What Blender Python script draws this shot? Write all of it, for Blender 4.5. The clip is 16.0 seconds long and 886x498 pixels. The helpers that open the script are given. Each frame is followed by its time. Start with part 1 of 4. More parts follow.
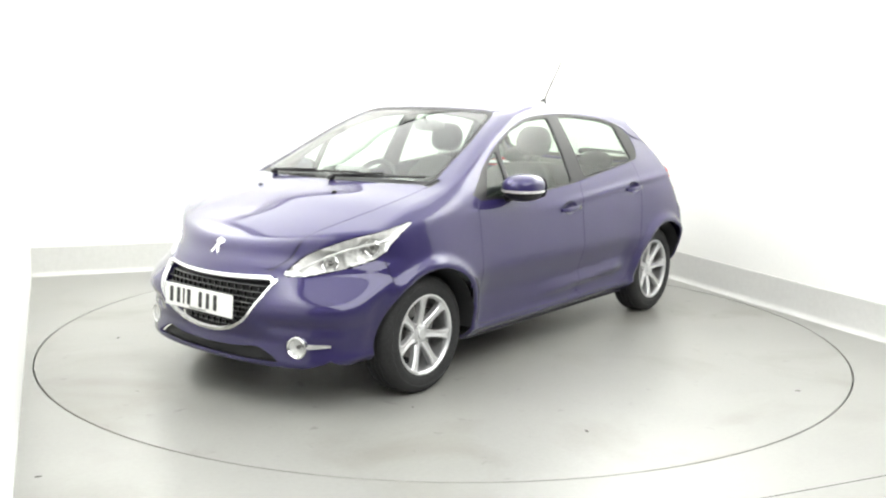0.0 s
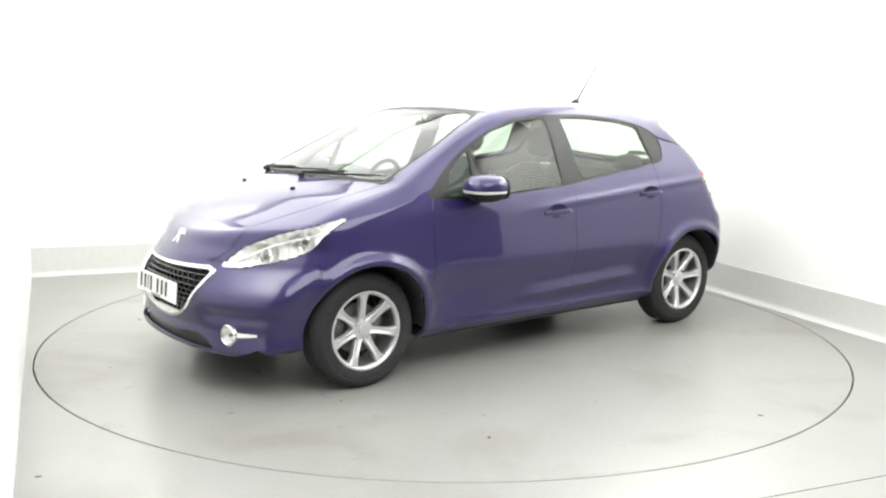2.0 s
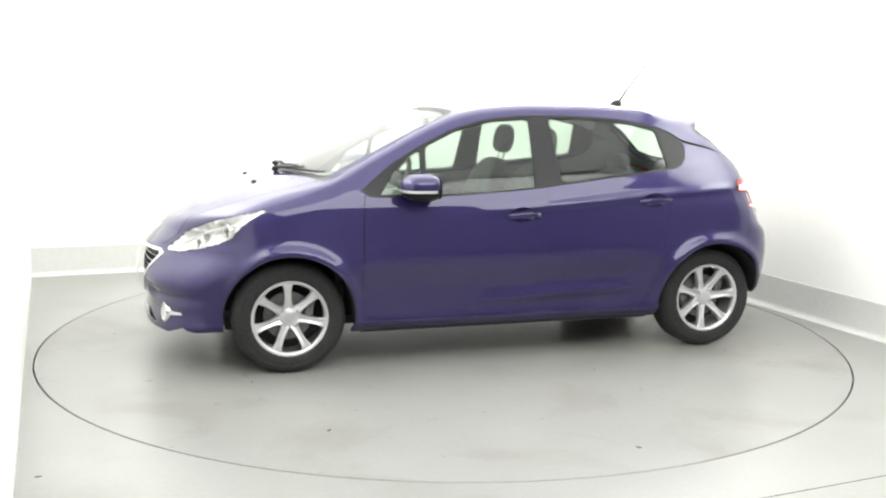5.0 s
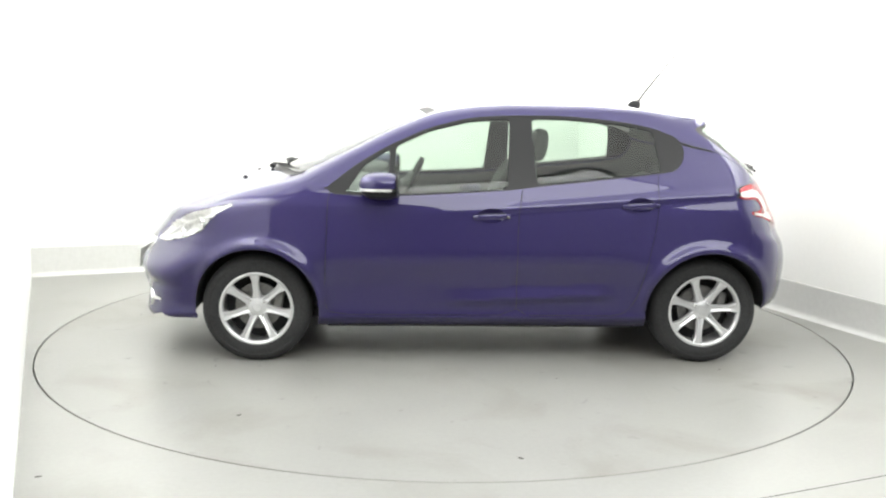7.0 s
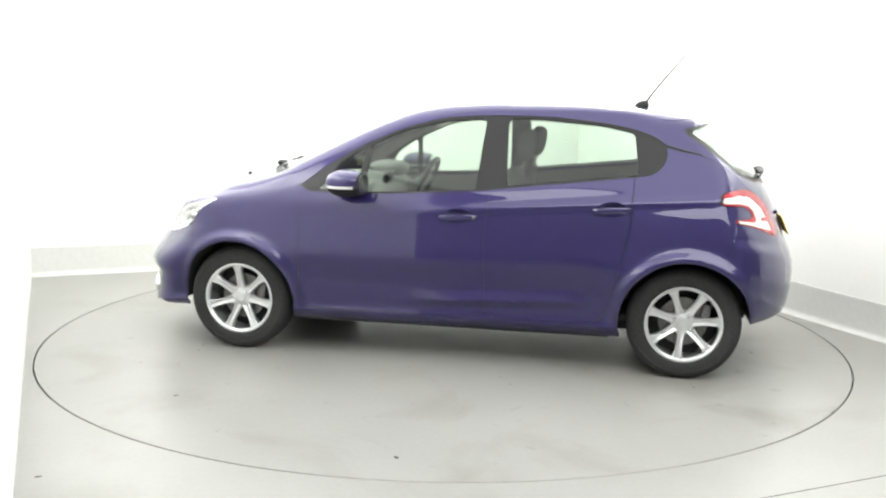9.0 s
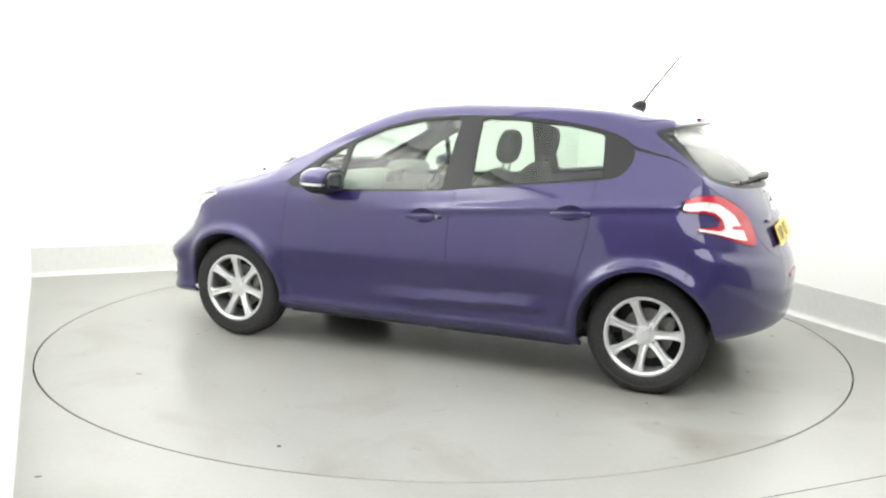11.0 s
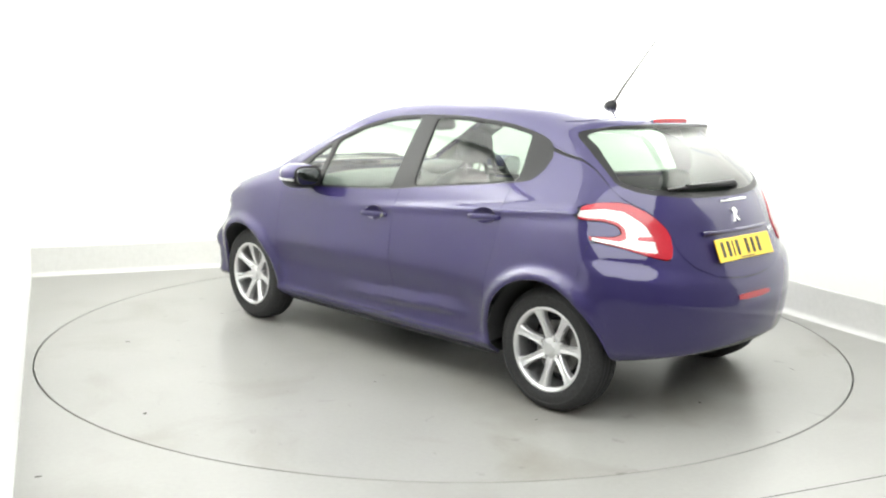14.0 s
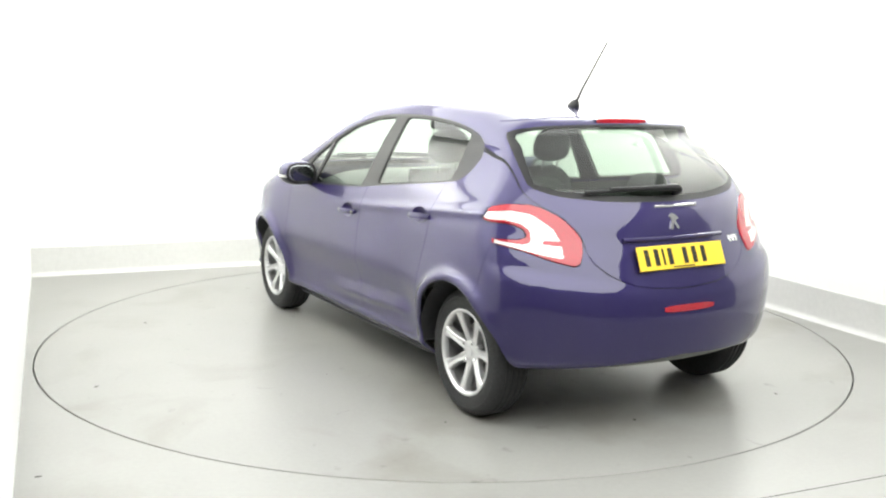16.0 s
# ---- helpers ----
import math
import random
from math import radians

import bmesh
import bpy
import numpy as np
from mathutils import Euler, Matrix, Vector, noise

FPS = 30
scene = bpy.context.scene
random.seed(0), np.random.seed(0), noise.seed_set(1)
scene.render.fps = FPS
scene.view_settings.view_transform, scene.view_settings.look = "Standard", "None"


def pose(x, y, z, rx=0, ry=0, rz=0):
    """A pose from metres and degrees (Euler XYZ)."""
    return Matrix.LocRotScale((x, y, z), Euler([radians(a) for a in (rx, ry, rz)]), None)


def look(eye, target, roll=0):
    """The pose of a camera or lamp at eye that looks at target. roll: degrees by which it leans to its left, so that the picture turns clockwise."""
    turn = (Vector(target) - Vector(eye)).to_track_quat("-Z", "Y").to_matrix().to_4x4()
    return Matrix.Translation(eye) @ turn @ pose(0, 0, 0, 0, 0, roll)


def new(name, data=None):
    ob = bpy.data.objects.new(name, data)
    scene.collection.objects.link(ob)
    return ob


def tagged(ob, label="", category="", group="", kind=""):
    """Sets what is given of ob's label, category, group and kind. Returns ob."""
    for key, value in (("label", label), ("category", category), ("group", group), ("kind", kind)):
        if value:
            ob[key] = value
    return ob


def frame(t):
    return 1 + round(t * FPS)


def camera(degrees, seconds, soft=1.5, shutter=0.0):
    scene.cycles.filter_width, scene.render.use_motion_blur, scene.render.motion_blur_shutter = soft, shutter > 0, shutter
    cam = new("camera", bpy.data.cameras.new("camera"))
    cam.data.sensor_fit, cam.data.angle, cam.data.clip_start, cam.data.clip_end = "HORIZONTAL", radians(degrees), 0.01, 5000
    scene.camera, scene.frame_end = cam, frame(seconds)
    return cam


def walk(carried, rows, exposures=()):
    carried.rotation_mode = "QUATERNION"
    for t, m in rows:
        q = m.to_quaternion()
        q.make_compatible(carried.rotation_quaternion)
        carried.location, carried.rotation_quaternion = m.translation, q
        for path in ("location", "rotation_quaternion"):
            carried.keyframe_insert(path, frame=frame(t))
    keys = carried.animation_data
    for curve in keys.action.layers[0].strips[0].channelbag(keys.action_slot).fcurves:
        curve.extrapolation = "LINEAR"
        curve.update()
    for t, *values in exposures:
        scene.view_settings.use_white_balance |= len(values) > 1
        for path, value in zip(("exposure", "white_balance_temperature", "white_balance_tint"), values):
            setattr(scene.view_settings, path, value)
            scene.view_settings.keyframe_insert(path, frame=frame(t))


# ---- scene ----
# camera: fixed on its stand, a little over head height of a seated viewer
cam = camera(50.42, 16.0, soft=2.2)
EYE = Vector((0.0, -5.93, 1.493))
PITCH, YAW, ROLL = radians(9.224), radians(-0.122), 0.951
AIM = EYE + Vector((math.sin(YAW) * math.cos(PITCH), math.cos(YAW) * math.cos(PITCH), -math.sin(PITCH)))
walk(cam, [(0, look(EYE, AIM, ROLL)), (16, look(EYE, AIM, ROLL))])
scene.view_settings.exposure = 0.0

# the booth: a rectangular room turned against the camera; u runs along the back wall, n towards it
TURN = 22.772
ROOM = pose(0, 0, 0, 0, 0, TURN)
LEFT, RIGHT, BACK, FRONT, HIGH = -2.485, 2.535, 2.687, -7.2, 3.3
DISC_R = 2.44
MOUTH = (-2.6, -2.5)  # where the white walls of the booth end, left and right, and the darker room begins


# ---- world and lamps ----
world = bpy.data.worlds.new("world")
scene.world = world
world.use_nodes = True
world.node_tree.nodes["Background"].inputs[0].default_value = (0.9, 0.95, 1.0, 1)
world.node_tree.nodes["Background"].inputs[1].default_value = 0.15


def area_lamp(name, u, n, z, su, sn, watts, rx=0.0, ry=0.0, colour=(0.985, 1.0, 0.965), spread=180):
    data = bpy.data.lights.new(name, "AREA")
    data.shape, data.size, data.size_y, data.energy, data.color = "RECTANGLE", su, sn, watts, colour
    data.spread = radians(spread)
    ob = new(name, data)
    ob.matrix_world = ROOM @ pose(u, n, z, rx, ry, 0)
    return ob


# unseen area lamps: ceiling panels over the back of the booth, its middle and the room before it, and long washers that
# face the three white walls
area_lamp("unseen_ceiling_light", 0.0, 0.85, 3.2, 4.5, 3.1, 175)
# front and middle panels are added fill, to brighten the floor and car sides
area_lamp("unseen_ceiling_light", 0.0, -4.6, 3.2, 4.5, 3.6, 285)
area_lamp("unseen_ceiling_light", 0.0, -1.75, 3.2, 4.5, 2.0, 62)
area_lamp("wall_washer", LEFT + 1.0, 0.35, 3.1, 0.5, 4.6, 175, ry=74, spread=105)
area_lamp("wall_washer", RIGHT - 1.0, 0.1, 3.1, 0.5, 5.0, 190, ry=-74, spread=105)
area_lamp("wall_washer", 0.0, BACK - 1.0, 3.1, 3.2, 0.5, 10, rx=66, spread=105)


# ---- materials ----
def material(name, colour, rough=0.5, metal=0.0, coat=0.0, grain=0.0, scale=40.0, blotch=0.0, bump=0.0, spec=0.5, coords="Object"):
    """A principled material whose colour varies in broad blotches and in fine grain, with a little relief."""
    mat = bpy.data.materials.new(name)
    mat.use_nodes = True
    nt = mat.node_tree
    b = nt.nodes["Principled BSDF"]
    b.inputs["Base Color"].default_value = (*colour, 1)
    b.inputs["Roughness"].default_value = rough
    b.inputs["Metallic"].default_value = metal
    b.inputs["Coat Weight"].default_value = coat
    b.inputs["Coat Roughness"].default_value = 0.03
    b.inputs["Specular IOR Level"].default_value = spec
    if grain or blotch or bump:
        co = nt.nodes.new("ShaderNodeTexCoord")
        fine, broad = nt.nodes.new("ShaderNodeTexNoise"), nt.nodes.new("ShaderNodeTexNoise")
        fine.inputs["Scale"].default_value, fine.inputs["Detail"].default_value = scale, 5
        broad.inputs["Scale"].default_value, broad.inputs["Detail"].default_value = scale / 30, 4
        for n in (fine, broad):
            nt.links.new(co.outputs[coords], n.inputs["Vector"])
        last = None
        for tex, amount in ((fine, grain), (broad, blotch)):
            if not amount:
                continue
            ramp = nt.nodes.new("ShaderNodeMapRange")
            ramp.inputs["From Min"].default_value, ramp.inputs["From Max"].default_value = 0.3, 0.7
            ramp.inputs["To Min"].default_value, ramp.inputs["To Max"].default_value = 1 - amount, 1 + amount
            nt.links.new(tex.outputs["Fac"], ramp.inputs["Value"])
            mix = nt.nodes.new("ShaderNodeVectorMath")
            mix.operation = "SCALE"
            if last is None:
                mix.inputs[0].default_value = colour
            else:
                nt.links.new(last, mix.inputs[0])
            nt.links.new(ramp.outputs["Result"], mix.inputs["Scale"])
            last = mix.outputs["Vector"]
        if last is not None:
            nt.links.new(last, b.inputs["Base Color"])
        if bump:
            bp = nt.nodes.new("ShaderNodeBump")
            bp.inputs["Strength"].default_value, bp.inputs["Distance"].default_value = bump, 0.004
            nt.links.new(fine.outputs["Fac"], bp.inputs["Height"])
            nt.links.new(bp.outputs["Normal"], b.inputs["Normal"])
    return mat


def glass_material(name, tint, gloss=1.0, rough=0.0, base=0.06):
    """A thin pane: tinted see-through with a mirror-like skin that grows at grazing angles."""
    mat = bpy.data.materials.new(name)
    mat.use_nodes = True
    nt = mat.node_tree
    nt.nodes.clear()
    out = nt.nodes.new("ShaderNodeOutputMaterial")
    clear, shine, mix, face, power, scale = (nt.nodes.new("ShaderNode" + k) for k in ("BsdfTransparent", "BsdfGlossy", "MixShader", "LayerWeight", "Math", "MapRange"))
    clear.inputs["Color"].default_value = (*tint, 1)
    shine.inputs["Roughness"].default_value = rough
    shine.inputs["Color"].default_value = (gloss, gloss, gloss, 1)
    # both skins of the pane: about 8 per cent head on, all at grazing angles
    face.inputs["Blend"].default_value = 0.5
    power.operation = "POWER"
    power.inputs[1].default_value = 5.0
    scale.inputs["To Min"].default_value, scale.inputs["To Max"].default_value = base, 1.0
    nt.links.new(face.outputs["Facing"], power.inputs[0])
    nt.links.new(power.outputs[0], scale.inputs["Value"])
    nt.links.new(scale.outputs["Result"], mix.inputs[0])
    nt.links.new(clear.outputs[0], mix.inputs[1])
    nt.links.new(shine.outputs[0], mix.inputs[2])
    nt.links.new(mix.outputs[0], out.inputs["Surface"])
    return mat


def paint_material():
    """Purple-blue metallic car paint: coloured base with fine flake under a clear coat."""
    mat = material("purple_car_paint", (0.0240, 0.0175, 0.086), rough=0.42, metal=0.35, coat=1.0, spec=0.15)
    nt = mat.node_tree
    b = nt.nodes["Principled BSDF"]
    co, vor, ramp = nt.nodes.new("ShaderNodeTexCoord"), nt.nodes.new("ShaderNodeTexVoronoi"), nt.nodes.new("ShaderNodeMapRange")
    vor.inputs["Scale"].default_value = 900
    b.inputs["Coat IOR"].default_value = 1.52
    ramp.inputs["To Min"].default_value, ramp.inputs["To Max"].default_value = 0.36, 0.52
    nt.links.new(co.outputs["Object"], vor.inputs["Vector"])
    nt.links.new(vor.outputs["Distance"], ramp.inputs["Value"])
    nt.links.new(ramp.outputs["Result"], b.inputs["Roughness"])
    return mat


PAINT = paint_material()
WALL = material("white_wall_paint", (0.86, 0.86, 0.84), rough=0.6, grain=0.01, scale=30, blotch=0.02, bump=0.04)
FLOOR_PAINT = material("pale_grey_floor_paint", (0.262, 0.262, 0.247), rough=0.30, grain=0.03, scale=45, blotch=0.05, bump=0.03)
DECK_PAINT = material("pale_grey_turntable_paint", (0.262, 0.262, 0.247), rough=0.30, grain=0.03, scale=45, blotch=0.05, bump=0.03)


def add_stains(mat, colour, scale, lo, hi, amount):
    """Irregular dried-water and dirt stains over a painted floor."""
    nt = mat.node_tree
    b = nt.nodes["Principled BSDF"]
    co, tex, rng, mix = (nt.nodes.new("ShaderNode" + k) for k in ("TexCoord", "TexNoise", "MapRange", "MixRGB"))
    tex.inputs["Scale"].default_value, tex.inputs["Detail"].default_value, tex.inputs["Distortion"].default_value = scale, 7, 0.6
    rng.inputs["From Min"].default_value, rng.inputs["From Max"].default_value, rng.inputs["To Max"].default_value = lo, hi, amount
    mix.inputs[2].default_value = (*colour, 1)
    source = b.inputs["Base Color"].links[0].from_socket
    nt.links.new(co.outputs["Object"], tex.inputs["Vector"])
    nt.links.new(tex.outputs["Fac"], rng.inputs["Value"])
    nt.links.new(rng.outputs["Result"], mix.inputs[0])
    nt.links.new(source, mix.inputs[1])
    nt.links.new(mix.outputs[0], b.inputs["Base Color"])


add_stains(DECK_PAINT, (0.13, 0.115, 0.085), 1.3, 0.52, 0.75, 0.55)
add_stains(DECK_PAINT, (0.06, 0.055, 0.045), 9.0, 0.66, 0.78, 0.5)
add_stains(FLOOR_PAINT, (0.14, 0.125, 0.10), 1.1, 0.55, 0.8, 0.35)
SKIRT_PAINT = material("pale_grey_skirting_paint", (0.56, 0.56, 0.545), rough=0.75, grain=0.03, scale=30, blotch=0.04, bump=0.04)
SKIRT_LIGHT = material("off_white_skirting_paint", (0.60, 0.60, 0.58), rough=0.75, grain=0.03, scale=30, blotch=0.05, bump=0.04)
DARK_GAP = material("dark_gap", (0.02, 0.02, 0.022), rough=0.8)
# rubber base colour raised a little to stand in for veiling glare
RUBBER = material("tyre_rubber", (0.026, 0.026, 0.027), rough=0.7, grain=0.2, scale=90, blotch=0.15, bump=0.1, spec=0.25)
BLACK_TRIM = material("satin_black_trim", (0.011, 0.011, 0.012), rough=0.42, grain=0.1, scale=120, spec=0.25)
BLACK_GLOSS = material("gloss_black_trim", (0.01, 0.01, 0.012), rough=0.12, coat=0.6)
WINDOW_BLACK = material("black_window_surround", (0.010, 0.010, 0.011), rough=0.4, spec=0.3)
# for the added walls round the camera; sets how dark the car sides reflect
DARK_SURROUND = material("grey_reflection_surround", (0.16, 0.16, 0.16), rough=0.9, grain=0.1, scale=60, blotch=0.1)
CEILING = material("dark_grey_ceiling_board", (0.16, 0.16, 0.16), rough=0.8, grain=0.03, blotch=0.03)
# plastic kept lighter than its own tone, with the haze over the cabin put in
GREY_PLASTIC = material("charcoal_plastic", (0.11, 0.113, 0.108), rough=0.55, grain=0.15, scale=150, bump=0.1)
MIRROR_GLASS = material("mirror_glass", (0.30, 0.31, 0.32), rough=0.03, metal=1.0)
CHROME = material("chrome", (0.85, 0.85, 0.86), rough=0.12, metal=1.0)
ALLOY = material("silver_alloy_paint", (0.62, 0.62, 0.63), rough=0.34, metal=0.65, coat=0.5, grain=0.03, scale=300)
STEEL = material("brake_steel", (0.20, 0.195, 0.19), rough=0.45, metal=0.7, grain=0.2, scale=60, blotch=0.2)
GLASS = glass_material("window_glass", (0.66, 0.745, 0.675), base=0.045)
SCREEN_GLASS = glass_material("windscreen_glass", (0.78, 0.845, 0.80), base=0.05)
LENS = glass_material("clear_lamp_lens", (0.97, 0.97, 0.97), base=0.045)
TAIL_WHITE = material("clear_tail_lens", (0.62, 0.61, 0.60), rough=0.3, metal=0.2, coat=0.8, grain=0.2, scale=60, bump=0.4)
RED_LENS = material("red_lamp_lens", (0.36, 0.006, 0.018), rough=0.2, coat=0.4, grain=0.08, scale=120)
CLEAR_LAMP = material("silvered_lamp_bowl", (0.70, 0.70, 0.69), rough=0.28, metal=0.3, coat=0.6, grain=0.12, scale=70, bump=0.5)
WHITE_PLATE = material("white_plate", (0.80, 0.80, 0.78), rough=0.35, grain=0.02, scale=80)
YELLOW_PLATE = material("yellow_plate", (0.84, 0.58, 0.045), rough=0.35, grain=0.03, scale=80)
PLATE_INK = material("plate_ink", (0.012, 0.012, 0.012), rough=0.4)
FABRIC = material("charcoal_seat_fabric", (0.05, 0.052, 0.05), rough=0.9, grain=0.25, scale=220, blotch=0.1, bump=0.3)
LINING = material("pale_grey_headlining", (0.55, 0.55, 0.52), rough=0.9, grain=0.05, scale=200)


# ---- mesh helpers ----
def mesh_ob(name, verts, faces, mat, parent=None, smooth=False, normals=None, label=""):
    me = bpy.data.meshes.new(name)
    me.from_pydata([tuple(v) for v in verts], [], [tuple(f) for f in faces])
    me.materials.append(mat)
    if smooth:
        me.polygons.foreach_set("use_smooth", [True] * len(me.polygons))
        if normals is not None:
            me.normals_split_custom_set_from_vertices([tuple(n) for n in normals])
    ob = new(name, me)
    if parent:
        ob.parent = parent
    if label:
        tagged(ob, label)
    return ob


def part(name, bm, mat, parent=None, label="", smooth=True, angle=40):
    """Links a bmesh as one mesh object under a thing or a part."""
    bmesh.ops.recalc_face_normals(bm, faces=bm.faces)
    me = bpy.data.meshes.new(name)
    bm.to_mesh(me)
    bm.free()
    me.materials.append(mat)
    if smooth:
        me.polygons.foreach_set("use_smooth", [True] * len(me.polygons))
        me.set_sharp_from_angle(angle=radians(angle))
    ob = new(name, me)
    if parent:
        ob.parent = parent
    if label:
        tagged(ob, label)
    return ob


def bm_box(bm, size, m=None, bevel=0.0, seg=2):
    geo = bmesh.ops.create_cube(bm, size=1.0, matrix=(m or Matrix()) @ Matrix.Diagonal((*size, 1)))
    if bevel:
        edges = list({e for v in geo["verts"] for e in v.link_edges})
        bmesh.ops.bevel(bm, geom=edges, offset=bevel, segments=seg, affect="EDGES", profile=0.5)
    return bm


def bm_lathe(bm, outline, steps=64, axis="Y", m=None):
    """Revolves (radius, along) pairs round an axis; a closed outline gives a solid ring."""
    m = m or Matrix()
    rings = []
    for k in range(steps):
        a = 2 * math.pi * k / steps
        c, s = math.cos(a), math.sin(a)
        rings.append([bm.verts.new(m @ Vector((r * c, h, r * s) if axis == "Y" else (h, r * c, r * s) if axis == "X" else (r * c, r * s, h))) for r, h in outline])
    n = len(outline)
    for k in range(steps):
        p, q = rings[k], rings[(k + 1) % steps]
        for j in range(n - 1):
            bm.faces.new((p[j], p[j + 1], q[j + 1], q[j]))
    return bm


def bm_tube(bm, points, radius, sides=8, closed=False, taper=None):
    """A round bar along a chain of points."""
    pts = [Vector(p) for p in points]
    rings = []
    n = len(pts)
    for i, p in enumerate(pts):
        a = pts[(i - 1) % n] if closed or i else p
        b = pts[(i + 1) % n] if closed or i < n - 1 else p
        d = (b - a).normalized()
        side = d.cross(Vector((0, 0, 1)))
        if side.length < 0.05:
            side = d.cross(Vector((0, 1, 0)))
        side.normalize()
        up = side.cross(d)
        r = radius if taper is None else radius + (taper - radius) * i / (n - 1)
        rings.append([bm.verts.new(p + r * (math.cos(2 * math.pi * k / sides) * side + math.sin(2 * math.pi * k / sides) * up)) for k in range(sides)])
    for i in range(n if closed else n - 1):
        p, q = rings[i], rings[(i + 1) % n]
        for k in range(sides):
            bm.faces.new((p[k], p[(k + 1) % sides], q[(k + 1) % sides], q[k]))
    if not closed:
        bm.faces.new(rings[0])
        bm.faces.new(rings[-1])
    return bm


# ---- the booth ----
def slab(name, size, centre, mat, label, bevel=0.0, category=""):
    bm = bmesh.new()
    bm_box(bm, size, None, bevel)
    ob = part(name, bm, mat, None, label, smooth=False)
    ob.matrix_world = ROOM @ pose(*centre)
    return tagged(ob, kind="structure", category=category)


def build_booth():
    mid_u, mid_n = (LEFT + RIGHT) / 2, (BACK + FRONT) / 2
    wide, deep = RIGHT - LEFT, BACK - FRONT
    slab("wall_back", (wide + 0.4, 0.2, HIGH + 0.2), (mid_u, BACK + 0.1, HIGH / 2), WALL, "white painted studio wall behind the turntable", category="wall")
    for side, u, mouth in (("left", LEFT - 0.1, MOUTH[0]), ("right", RIGHT + 0.1, MOUTH[1])):
        slab("wall_" + side, (0.2, BACK - mouth, HIGH + 0.2), (u, (BACK + mouth) / 2, HIGH / 2), WALL, "white painted studio side wall", category="wall")
        # added grey length that closes the room and darkens reflections in the car
        slab("wall_" + side + "_front", (0.2, mouth - FRONT, HIGH + 0.2), (u, (mouth + FRONT) / 2, HIGH / 2), DARK_SURROUND, "grey side wall added beside the camera for dark reflections", category="wall")
    slab("wall_front", (wide + 0.4, 0.2, HIGH + 0.2), (mid_u, FRONT - 0.1, HIGH / 2), DARK_SURROUND, "grey end wall added behind the camera for dark reflections", category="wall")
    slab("ceiling", (wide + 0.4, deep + 0.4, 0.2), (mid_u, mid_n, HIGH + 0.1), CEILING, "dark grey studio ceiling over the turntable", category="ceiling")

    # floor with a round well for the turntable, in two fields with an open joint between them
    joint = -2.812
    hole = DISC_R + 0.003
    steps = 240
    ring = [(hole * math.cos(2 * math.pi * k / steps), hole * math.sin(2 * math.pi * k / steps)) for k in range(steps)]

    def outer(x, y):
        k = min((RIGHT if x > 0 else LEFT) / x if abs(x) > 1e-9 else 1e9, (BACK if y > 0 else joint + 0.003) / y if abs(y) > 1e-9 else 1e9)
        return x * k, y * k

    verts = [(x, y, 0) for x, y in ring] + [(*outer(x, y), 0) for x, y in ring] + [(x, y, -0.04) for x, y in ring]
    faces = [(k, k + steps, (k + 1) % steps + steps, (k + 1) % steps) for k in range(steps)] + [(k, (k + 1) % steps, (k + 1) % steps + 2 * steps, k + 2 * steps) for k in range(steps)]
    corners = [(LEFT, BACK), (RIGHT, BACK), (RIGHT, joint + 0.003), (LEFT, joint + 0.003)]
    for cx, cy in corners:
        base = len(verts)
        k = min(range(steps), key=lambda i: math.hypot(verts[steps + i][0] - cx, verts[steps + i][1] - cy))
        verts += [(cx, cy, 0)]
        for j in (k - 1, k):
            a, b = j % steps, (j + 1) % steps
            pa, pb = verts[steps + a], verts[steps + b]
            if abs(pa[0] - pb[0]) > 1e-6 and abs(pa[1] - pb[1]) > 1e-6:
                faces.append((steps + a, base, steps + b))
    floor = mesh_ob("floor", verts, faces, FLOOR_PAINT)
    floor.matrix_world = ROOM
    tagged(floor, "pale grey painted studio floor with a round turntable well", "floor", kind="structure")
    slab("floor_front", (wide, joint - 0.003 - FRONT, 0.06), (mid_u, (joint - 0.003 + FRONT) / 2, -0.03), FLOOR_PAINT, "pale grey painted floor before the turntable", category="floor")
    slab("floor_base", (wide + 0.4, deep + 0.4, 0.1), (mid_u, mid_n, -0.12), DARK_GAP, "dark sub-floor under the joints", category="floor")

    # skirting: a coved foot, then an upright band with a rounded top
    def skirting(name, length, mat, label, m):
        prof = [(0.045, 0.002)] + [(0.005 + 0.04 * (1 - math.sin(math.pi / 2 * i / 6)), 0.042 - 0.04 * math.cos(math.pi / 2 * i / 6)) for i in range(1, 7)]
        prof += [(0.005, 0.234), (0.0, 0.236)]
        bm = bmesh.new()
        cols = [[bm.verts.new((s * length / 2, -d, z)) for d, z in prof] for s in (-1, 1)]
        for j in range(len(prof) - 1):
            bm.faces.new((cols[0][j], cols[0][j + 1], cols[1][j + 1], cols[1][j]))
        ob = part(name, bm, mat, None, label, angle=60)
        ob.matrix_world = ROOM @ m
        return tagged(ob, kind="structure", category="skirting")

    skirting("baseboard_back", wide, SKIRT_LIGHT, "off-white coved skirting along the studio wall", pose(mid_u, BACK, 0))
    skirting("baseboard_right", deep, SKIRT_PAINT, "pale grey coved skirting along the studio wall", pose(RIGHT, mid_n, 0, 0, 0, -90))


build_booth()


